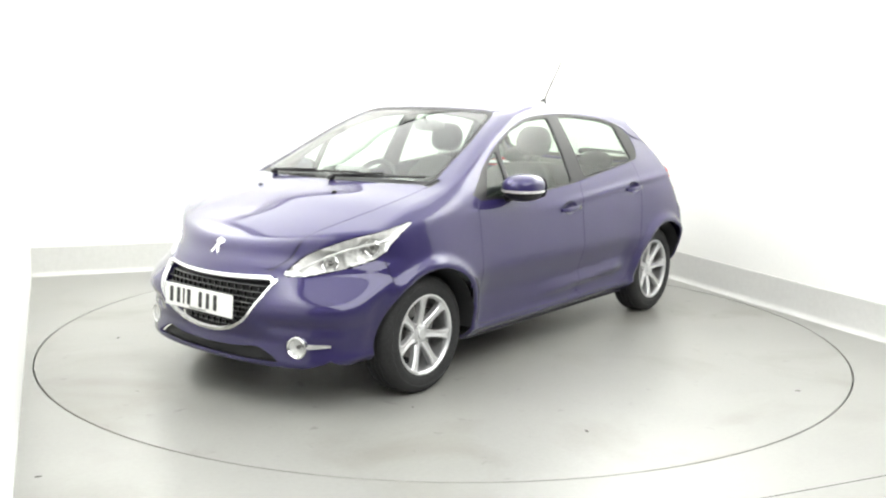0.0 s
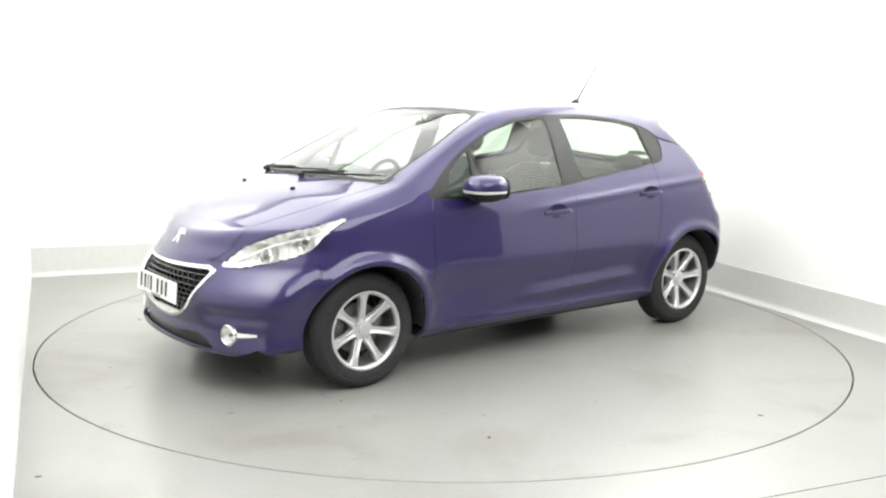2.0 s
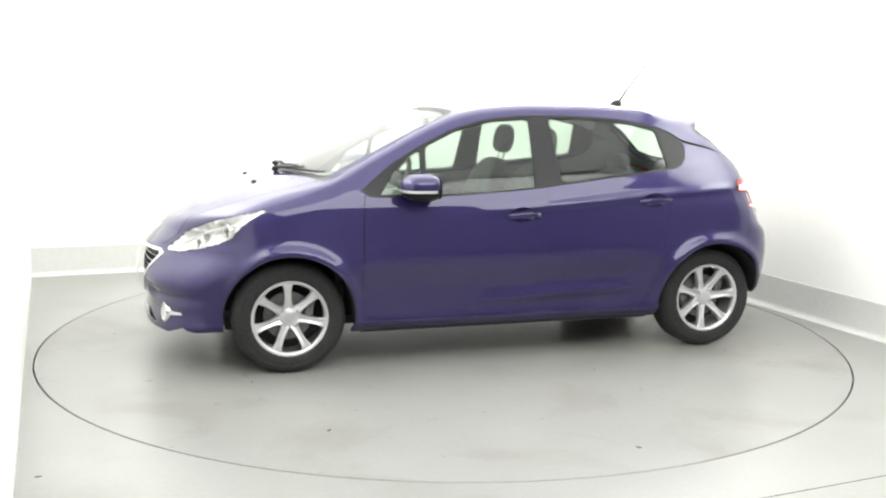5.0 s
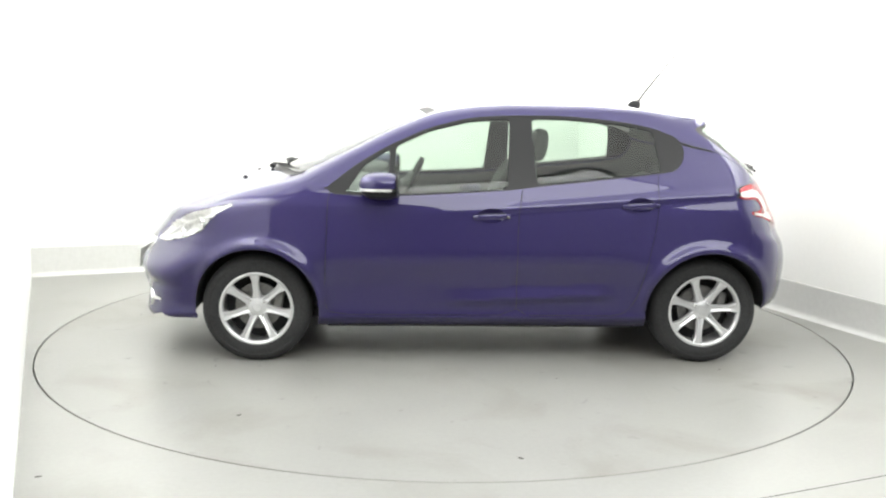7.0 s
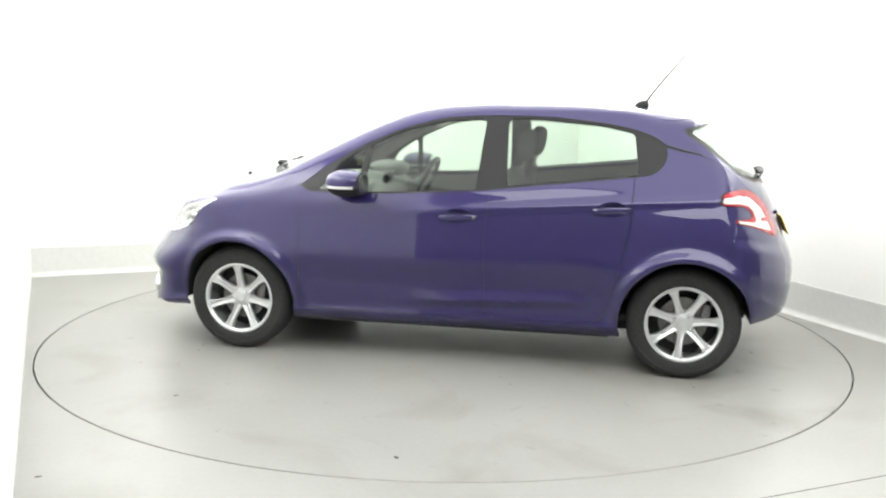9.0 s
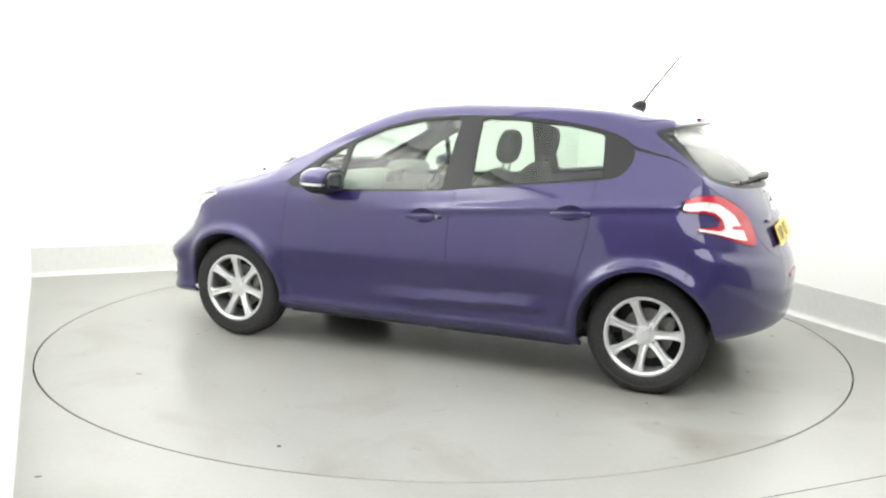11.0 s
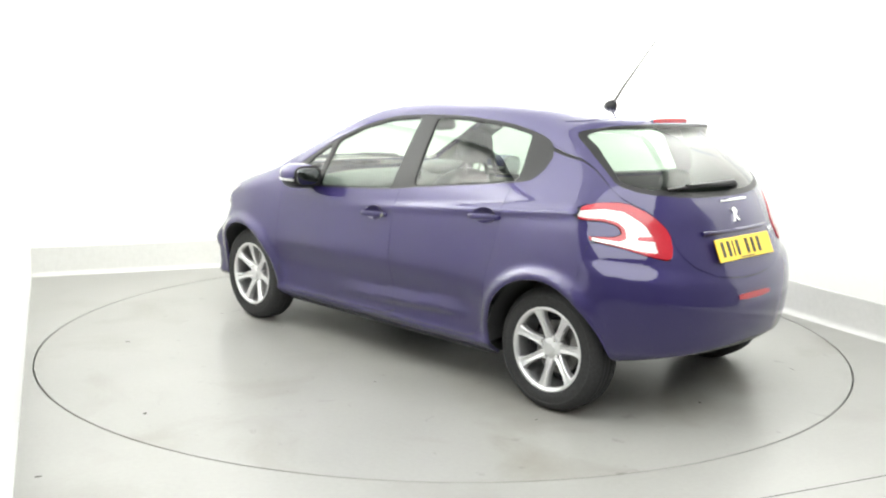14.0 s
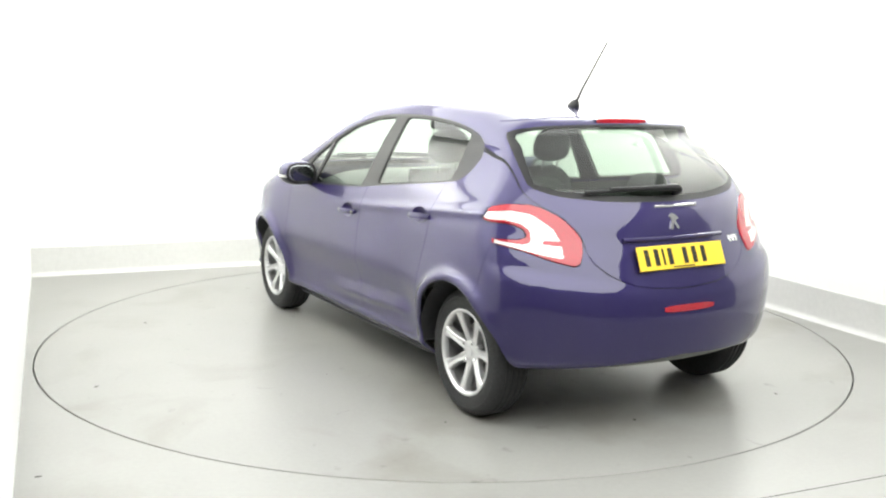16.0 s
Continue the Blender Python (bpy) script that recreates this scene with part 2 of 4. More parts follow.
def build_turntable():
    base = new("turntable")
    tagged(base, "round pale grey painted car turntable set flush in the floor", "turntable")
    steps = 240
    edge = [(DISC_R - 0.008, 0.0), (DISC_R - 0.006, -0.002), (DISC_R - 0.005, -0.03)]
    verts = [(0, 0, 0)] + [(r * math.cos(2 * math.pi * k / steps), r * math.sin(2 * math.pi * k / steps), z) for r, z in edge for k in range(steps)]
    faces = [(0, 1 + k, 1 + (k + 1) % steps) for k in range(steps)]
    for j in range(2):
        faces += [(1 + j * steps + k, 1 + (j + 1) * steps + k, 1 + (j + 1) * steps + (k + 1) % steps, 1 + j * steps + (k + 1) % steps) for k in range(steps)]
    mesh_ob("deck", verts, faces, DECK_PAINT, base)
    return base


turntable = build_turntable()
# ---- the car's form, in its own space: x forward, y to its left, z up, origin on the ground midway between the axles ----
AXLE, TRACK, WHEEL_R, WHEEL_Z = 1.269, 0.735, 0.305, 0.303


def curve(pairs):
    """A smooth function through (at, value) pairs: monotone cubic, flat beyond the ends."""
    xs, ys = np.array([p[0] for p in pairs], float), np.array([p[1] for p in pairs], float)
    h, dl = np.diff(xs), np.diff(ys) / np.diff(xs)
    m = np.concatenate([[dl[0]], np.where(dl[1:] * dl[:-1] > 0, 2 * dl[1:] * dl[:-1] / (dl[1:] + dl[:-1] + 1e-12), 0), [dl[-1]]])

    def f(x):
        x = np.asarray(x, float)
        i = np.clip(np.searchsorted(xs, x) - 1, 0, len(xs) - 2)
        t = (x - xs[i]) / h[i]
        lo, hi = t < 0, t > 1
        tc = np.clip(t, 0, 1)
        v = (2 * tc**3 - 3 * tc**2 + 1) * ys[i] + (tc**3 - 2 * tc**2 + tc) * h[i] * m[i] + (-2 * tc**3 + 3 * tc**2) * ys[i + 1] + (tc**3 - tc**2) * h[i] * m[i + 1]
        return v + np.where(lo, (x - xs[0]) * m[0], 0) + np.where(hi, (x - xs[-1]) * m[-1], 0)
    return f


def step(a, b, x):
    t = np.clip((x - a) / (b - a), 0, 1)
    return t * t * (3 - 2 * t)


def bell(x, c, w):
    return np.exp(-((x - c) / w) ** 2)


# height of the top line, from the tail spoiler over roof, windscreen and bonnet to the nose
TOP = curve([(-1.60, 1.335), (-1.42, 1.382), (-1.28, 1.412), (-0.92, 1.455), (-0.56, 1.472), (-0.20, 1.472), (0.05, 1.461), (0.29, 1.431), (0.51, 1.362), (0.86, 1.209),
             (1.06, 1.118), (1.16, 1.072), (1.27, 1.038), (1.465, 0.986), (1.60, 0.936), (1.76, 0.866), (1.87, 0.797), (1.98, 0.70)])
# how far nose and tail reach at each height
NOSE = curve([(0.13, 1.80), (0.165, 1.98), (0.20, 2.035), (0.25, 2.02), (0.33, 2.005), (0.42, 2.03), (0.50, 2.04), (0.60, 2.03), (0.67, 2.0), (0.74, 1.965), (0.82, 1.99), (1.0, 2.25)])
TAIL = curve([(0.14, 1.72), (0.22, 1.83), (0.30, 1.88), (0.42, 1.903), (0.52, 1.91), (0.60, 1.899), (0.645, 1.886), (0.69, 1.868), (0.75, 1.843), (0.86, 1.798), (0.94, 1.77), (1.01, 1.735), (1.10, 1.675), (1.25, 1.505), (1.34, 1.405), (1.40, 1.405), (1.6, 1.42)])
# half width at each height
WIDE = curve([(0.14, 0.70), (0.20, 0.752), (0.245, 0.802), (0.268, 0.818), (0.30, 0.812), (0.42, 0.832), (0.52, 0.857), (0.59, 0.866), (0.63, 0.8635), (0.70, 0.8555), (0.80, 0.8435), (0.88, 0.831), (0.94, 0.814),
              (0.985, 0.797), (1.10, 0.742), (1.20, 0.690), (1.30, 0.632), (1.38, 0.580), (1.50, 0.49)])


def side_width(x, z):
    w = WIDE(z)
    w = w - 0.055 * step(-0.5, -1.55, x) * step(0.95, 1.25, z)
    w = w - 0.020 * step(0.2, 1.1, x) * step(0.95, 1.2, z)
    w = w - 0.01 * step(-1.4, -1.8, x) + 0.012 * bell(x, -1.35, 0.35) * bell(z, 0.85, 0.2) - 0.055 * step(1.15, 1.7, x) * (1 - step(0.6, 0.9, z) * 0.3)
    # lower doors are drawn in, with a sharp swage above the sill
    doors = step(1.02, 0.78, x) * step(-0.98, -0.72, x)
    w = w - 0.020 * doors * bell(z, 0.47, 0.10)
    # pressed blade low in the doors: a flat face that leans up, over a short undercut
    ridge = 0.372 - 0.045 * x
    rise = np.where(z > ridge, np.clip((ridge + 0.062 - z) / 0.062, 0, 1), step(ridge - 0.05, ridge, z))
    w = w + 0.021 * step(-0.80, -0.62, x) * step(0.42, -0.15, x) * rise
    # crease through the handles
    w = w + 0.012 * bell(z, 0.875 - 0.075 * x, 0.024) * step(0.5, -0.6, x) * step(-1.7, -1.3, x)
    # flared arches
    for ax in (AXLE, -AXLE):
        r = np.hypot(x - ax, z - WHEEL_Z)
        w = w + 0.028 * bell(r, 0.365, 0.036) * step(0.2, 0.4, z) * step(1.66, 1.46, x) + 0.012 * bell(r, 0.36, 0.15) * step(1.70, 1.40, x)
    return w


def smax(a, b, k):
    h = np.maximum(k - np.abs(a - b), 0) / k
    return np.maximum(a, b) + h * h * k * 0.25


def body(p):
    """Below zero inside the body, above outside."""
    x, y, z = p[..., 0], np.abs(p[..., 1]), p[..., 2]
    y2 = y * y
    bow = 0.22 * step(-0.5, 0.35, x)
    xs = x + bow * y2
    crown = (0.08 - 0.01 * step(0.9, 1.3, x)) * y2
    top = (z - TOP(xs) + crown) * (0.80 + 0.17 * step(0.1, -0.1, x) - 0.02 * step(1.1, 1.3, x))
    up = step(0.48, 0.66, z)
    nose = x - NOSE(z) + (0.20 + 0.53 * up) * y2 + (0.42 - 0.52 * up) * y2 * y2
    # hollow over the fog lamps, whose lower flank leans up to the lamp pods
    nose = nose + 0.024 * step(0.34, 0.46, y) * bell(z, 0.412, 0.034)
    zt = z - 0.13 * y2 * step(0.98, 0.78, z)
    low_tail = step(0.70, 0.62, zt)
    tail = -x - TAIL(zt) + (0.30 - 0.04 * low_tail) * y2 + (0.215 - 0.005 * low_tail) * y2 * y2
    tail = tail * (1.0 - 0.2 * step(0.95, 1.1, z))
    side = (y - side_width(x, z)) * (0.97 - 0.1 * step(0.95, 1.05, z))
    low = 0.180 + 0.03 * step(1.25, 1.5, x) + 0.125 * step(-1.42, -1.58, x) - z
    f = smax(top, nose, 0.10)
    f = smax(f, tail, 0.05)
    f = smax(f, side, 0.075 - 0.042 * step(0.95, 1.05, z) * step(-1.15, -0.9, x))
    return smax(f, low, 0.05)


def outward(p):
    """Unit normals of the body surface."""
    e = 1e-3
    g = np.stack([body(p + d) - body(p - d) for d in np.eye(3) * e], -1)
    return g / np.linalg.norm(g, axis=-1, keepdims=True)


def land(inner, ways):
    """Where rays from inside leave the body."""
    lo, hi = np.zeros(len(inner)), np.full(len(inner), 3.0)
    for _ in range(34):
        mid = (lo + hi) / 2
        inside = body(inner + ways * mid[:, None]) < 0
        lo, hi = np.where(inside, mid, lo), np.where(inside, hi, mid)
    return inner + ways * lo[:, None]
# ---- outlines on the car: halves, mirrored across its middle ----
def rounded(points, times=2):
    """A closed outline with its corners cut round."""
    pts = [np.array(p, float) for p in points]
    for _ in range(times):
        pts = [q for a, b in zip(pts, pts[1:] + pts[:1]) for q in (0.8 * a + 0.2 * b, 0.2 * a + 0.8 * b)]
    return np.array(pts)


def trimmed(points, cut):
    """A closed outline whose corners are cut by a short length and then rounded."""
    pts = [np.array(p, float) for p in points]
    out = []
    for a, b, c in zip(pts[-1:] + pts[:-1], pts, pts[1:] + pts[:1]):
        for q in (a, c):
            d = np.linalg.norm(q - b)
            out.append(b + (q - b) * min(cut / d, 0.35))
        out[-1:] = [0.25 * out[-2] + 0.5 * b + 0.25 * out[-1], out[-1]]
    return np.array(out)


def mirrored(half):
    """A half outline from the middle line outwards and back, closed by its mirror image."""
    return half + [(-a, b) for a, b in reversed(half) if abs(a) > 1e-6]


def apart(q, poly):
    """Signed distance of 2D points to a closed outline, below zero inside."""
    best, inside = np.full(len(q), 1e9), np.zeros(len(q), bool)
    for a, b in zip(poly, np.roll(poly, -1, 0)):
        e = b - a
        w = q - a
        t = np.clip((w @ e) / (e @ e + 1e-12), 0, 1)
        d = w - t[:, None] * e
        best = np.minimum(best, (d * d).sum(1))
        if abs(e[1]) > 1e-12:
            cross = ((a[1] <= q[:, 1]) != (b[1] <= q[:, 1])) & (q[:, 0] < a[0] + (q[:, 1] - a[1]) * e[0] / e[1])
            inside ^= cross
    return np.sqrt(best) * np.where(inside, -1, 1)


def side_view(v):
    return v[:, [0, 2]]


def end_view(v):
    return np.stack([np.abs(v[:, 1]), v[:, 2]], 1)


def plan_view(v):
    return np.stack([v[:, 0], np.abs(v[:, 1])], 1)


DLO = rounded([(0.925, 0.952), (0.72, 1.113), (0.545, 1.215), (0.31, 1.320), (0.084, 1.377), (-0.142, 1.393), (-0.468, 1.395), (-0.794, 1.368), (-0.991, 1.329), (-1.110, 1.283), (-1.150, 1.215),
               (-1.132, 1.150), (-1.085, 1.098), (-0.995, 1.080), (-0.312, 1.005), (-0.103, 0.979), (0.482, 0.944)], 1)
QUARTER_GLASS = trimmed([(0.775, 0.966), (0.672, 1.113), (0.555, 1.190), (0.530, 1.196), (0.552, 0.960)], 0.014)
FRONT_GLASS = trimmed([(0.516, 0.958), (0.497, 1.219), (0.31, 1.304), (0.084, 1.360), (-0.150, 1.376), (-0.122, 0.992), (0.2, 0.972)], 0.022)
REAR_GLASS = trimmed([(-0.290, 1.016), (-0.272, 1.379), (-0.468, 1.379), (-0.794, 1.352), (-0.972, 1.316), (-1.000, 1.092)], 0.024)
FRONT_DOOR = rounded([(0.868, 0.985), (0.879, 0.63), (0.888, 0.36), (0.86, 0.278), (0.3, 0.278), (-0.19, 0.278), (-0.185, 0.45), (-0.182, 0.8), (-0.215, 1.06), (0.5, 1.06), (0.80, 1.0)], 1)
REAR_DOOR = rounded([(-0.215, 1.06), (-0.182, 0.8), (-0.185, 0.45), (-0.19, 0.278), (-0.5, 0.278), (-0.79, 0.278), (-0.86, 0.36), (-0.895, 0.50), (-0.93, 0.66), (-0.962, 0.80), (-0.972, 1.0), (-0.985, 1.15), (-0.6, 1.15)], 1)
HEADLAMP = rounded([(1.890, 0.640), (1.823, 0.708), (1.747, 0.768), (1.662, 0.820), (1.528, 0.864), (1.360, 0.900), (1.50, 0.824), (1.572, 0.730), (1.658, 0.693), (1.753, 0.662), (1.824, 0.641)], 1)
TAILLAMP = rounded([(0.815, 0.968), (0.785, 1.010), (0.734, 1.028), (0.639, 1.026), (0.548, 0.974), (0.483, 0.890), (0.492, 0.828), (0.522, 0.764), (0.621, 0.790), (0.715, 0.828), (0.815, 0.858),
                    (0.815, 0.880), (0.735, 0.878), (0.698, 0.890), (0.704, 0.925), (0.745, 0.944), (0.815, 0.948)], 1)
TAIL_CLEAR = trimmed([(0.812, 0.986), (0.735, 0.999), (0.66, 0.985), (0.592, 0.925), (0.572, 0.865), (0.580, 0.800), (0.66, 0.816), (0.73, 0.837), (0.812, 0.863), (0.812, 0.873), (0.72, 0.857), (0.688, 0.868),
                      (0.680, 0.915), (0.708, 0.945), (0.755, 0.958), (0.812, 0.958)], 0.01)
TAIL_BAR = trimmed([(0.54, 0.872), (0.645, 0.876), (0.645, 0.860), (0.54, 0.848)], 0.003)
SCREEN = rounded(mirrored([(0, 1.052), (0.35, 1.046), (0.60, 1.036), (0.652, 1.050), (0.634, 1.108), (0.586, 1.263), (0.512, 1.385), (0.46, 1.412), (0.2, 1.426), (0, 1.428)]), 1)
BACKLIGHT = rounded(mirrored([(0, 1.030), (0.30, 1.036), (0.54, 1.060), (0.640, 1.100), (0.632, 1.16), (0.585, 1.30), (0.555, 1.345), (0.45, 1.362), (0.2, 1.372), (0, 1.373)]), 1)
TAILGATE = rounded(mirrored([(0, 0.655), (0.25, 0.672), (0.385, 0.720), (0.470, 0.795), (0.480, 0.89), (0.545, 0.98), (0.64, 1.035), (0.672, 1.09), (0.65, 1.18), (0.60, 1.33), (0.57, 1.372), (0.45, 1.398), (0, 1.412)]), 1)
BONNET = rounded([(1.988, -0.3), (1.988, 0.05), (1.972, 0.2), (1.905, 0.365), (1.830, 0.428), (1.63, 0.540), (1.40, 0.632), (1.15, 0.655), (1.075, 0.655), (1.17, 0.45), (1.245, 0.2), (1.258, 0.0), (1.258, -0.3)], 1)
GRILLE = rounded(mirrored([(0, 0.342), (0.1, 0.347), (0.2, 0.372), (0.30, 0.428), (0.375, 0.515), (0.425, 0.640), (0.2, 0.634), (0, 0.632)]), 1)
INTAKE = rounded(mirrored([(0, 0.236), (0.3, 0.234), (0.475, 0.236), (0.44, 0.268), (0.345, 0.308), (0.2, 0.290), (0, 0.284)]), 1)
FOG_AT, FOG_R = (0.545, 0.318), 0.052


class Skin:
    """The body's outer sheet: a net of small faces, cut along outlines and sorted into panels."""

    def __init__(self, cell):
        lo, hi = np.array([-1.98, -0.92, 0.10]), np.array([2.10, 0.92, 1.54])
        n = np.maximum(np.round((hi - lo) / cell).astype(int), 2)
        n[1] += n[1] % 2
        index, points, self.faces = {}, [], []

        def at(i, j, k):
            if (i, j, k) not in index:
                index[i, j, k] = len(points)
                points.append((i, j, k))
            return index[i, j, k]

        for axis in range(3):
            a, b = [d for d in range(3) if d != axis]
            for end in (0, n[axis]):
                if axis == 2 and end == 0:
                    continue
                for p in range(n[a]):
                    for q in range(n[b]):
                        quad = []
                        for dp, dq in ((0, 0), (1, 0), (1, 1), (0, 1)):
                            c = [0, 0, 0]
                            c[axis], c[a], c[b] = end, p + dp, q + dq
                            quad.append(at(*c))
                        self.faces.append(quad)
        box = lo + (hi - lo) * np.array(points, float) / n
        inner = np.clip(box, [-1.30, -0.38, 0.48], [1.45, 0.38, 0.72])
        ways = box - inner
        self.v = land(inner, ways / np.linalg.norm(ways, axis=1, keepdims=True))
        self.tag = ["body"] * len(self.faces)
        self.mid = self.v[np.array(self.faces)].mean(1)

    def centres(self):
        return self.mid

    def cut(self, field, where):
        """Splits the faces that the field's zero line crosses, among those for which where(centres) holds."""
        phi = field(self.v)
        phi = np.where(np.abs(phi) < 2e-5, 2e-5, phi)
        sign = phi > 0
        ok = where(self.centres())
        points, cache = [], {}
        v, n = self.v, len(self.v)
        size = np.array([len(f) for f in self.faces])
        owner = np.repeat(np.arange(len(self.faces)), size)
        flags = sign[np.concatenate([np.asarray(f) for f in self.faces])]
        ups = np.bincount(owner, flags, len(self.faces))
        split = np.flatnonzero(ok & (ups > 0) & (ups < size))
        if not len(split):
            return
        cut_faces, cut_tags = [], []
        for i in split:
            f = self.faces[i]
            sides = ([], [])
            for a, b in zip(f, f[1:] + f[:1]):
                sides[int(sign[a])].append(a)
                if sign[a] != sign[b]:
                    key = (a, b) if a < b else (b, a)
                    if key not in cache:
                        t = phi[key[0]] / (phi[key[0]] - phi[key[1]])
                        cache[key] = n + len(points)
                        points.append(v[key[0]] + t * (v[key[1]] - v[key[0]]))
                    sides[0].append(cache[key])
                    sides[1].append(cache[key])
            for g in sides:
                if len(g) > 2:
                    cut_faces.append(g)
                    cut_tags.append(self.tag[i])
        new_v = np.array(points)
        for _ in range(3):
            new_v = new_v - outward(new_v) * body(new_v)[:, None] * 0.9
        self.v = np.concatenate([self.v, new_v])
        gone = set(split.tolist())
        stay = [i for i in range(len(self.faces)) if i not in gone]
        self.faces = [self.faces[i] for i in stay] + cut_faces
        self.tag = [self.tag[i] for i in stay] + cut_tags
        self.mid = np.concatenate([self.mid[stay], np.array([self.v[f].mean(0) for f in cut_faces])])

    def carve(self, name, field, where, only=("body",), gap=0.0):
        """Gives the faces inside an outline a name; with a gap, a narrow seam all round."""
        for level in ((-gap, gap) if gap else (0.0,)):
            self.cut(lambda q: field(q) - level, where)
        c = self.centres()
        ok = where(c) & np.array([t in only for t in self.tag])
        inside = np.full(len(c), 9.0)
        inside[ok] = field(c[ok])
        self.tag = [(name if d < -gap else "seam" if d < gap else tag) if g and tag in only else tag for tag, d, g in zip(self.tag, inside, ok)]

    def piece(self, tag, where=None, push=0.0, lip=0.0):
        """Vertices, faces and normals of all the faces of a name, moved outwards, with an edge turned inwards."""
        c = None if where is None else where(self.centres())
        faces = [f for i, (f, t) in enumerate(zip(self.faces, self.tag)) if t == tag and (c is None or c[i])]
        used = sorted({i for f in faces for i in f})
        if not used:
            return [], [], []
        back = {i: k for k, i in enumerate(used)}
        nor = base = outward(self.v[used])
        v = self.v[used] + nor * (push(self.v[used])[:, None] if callable(push) else push)
        if callable(push):
            nor = None
        faces = [[back[i] for i in f] for f in faces]
        # wind all faces outwards
        tri = np.array([f[:3] for f in faces])
        flat = np.cross(v[tri[:, 1]] - v[tri[:, 0]], v[tri[:, 2]] - v[tri[:, 0]])
        good = (flat * base[tri[:, 0]]).sum(1) >= 0
        out = [f if g else f[::-1] for f, g in zip(faces, good)]
        if lip:
            count = {}
            for f in out:
                for a, b in zip(f, f[1:] + f[:1]):
                    count[(a, b)] = 1
            rim = [e for e in count if (e[1], e[0]) not in count]
            ids = sorted({i for e in rim for i in e})
            top = {i: len(v) + k for k, i in enumerate(ids)}
            low = {i: len(v) + len(ids) + k for k, i in enumerate(ids)}
            turn = nor[ids]
            v = np.concatenate([v, v[ids] , v[ids] - turn * lip])
            nor = np.concatenate([nor, turn, turn])
            out += [[b, a, low[a], low[b]] for a, b in rim]
        return v, out, nor


def sheet(name, skin, tag, mat, parent, where=None, push=0.0, lip=0.0, label=""):
    v, f, n = skin.piece(tag, where, push, lip)
    if not len(f):
        return None
    return mesh_ob(name, v, f, mat, parent, True, n, label)


def lamp_bowl(v):
    """Depth of the headlamp's silvered bowl: deep in the middle, with two round reflectors and fluted steps."""
    d = np.clip(-apart(side_view(v), HEADLAMP), 0, 0.06)
    depth = 0.9 * d
    for cx, cz, r in ((1.735, 0.710, 0.052), (1.600, 0.775, 0.050)):
        q = np.hypot(v[:, 0] - cx, v[:, 2] - cz) / r
        depth = depth + 0.030 * np.clip(1 - q * q, 0, 1) - 0.014 * bell(q, 1.05, 0.12)
    return -depth - 0.006 * np.sin(v[:, 0] * 190)


def handle_cup(v):
    """Depth of the finger cups behind the door handles."""
    depth = np.zeros(len(v))
    for hx, hz in HANDLES:
        q = ((v[:, 0] - hx) / 0.078) ** 2 + ((v[:, 2] - hz) / 0.040) ** 2
        depth += 0.032 * np.clip(1 - q, 0, 1)
    return -depth


HANDLES = ((-0.035, 0.845), (-0.868, 0.912))


def left_half(c):
    return c[:, 1] > 0


def right_half(c):
    return c[:, 1] <= 0


HALVES = (left_half, right_half)


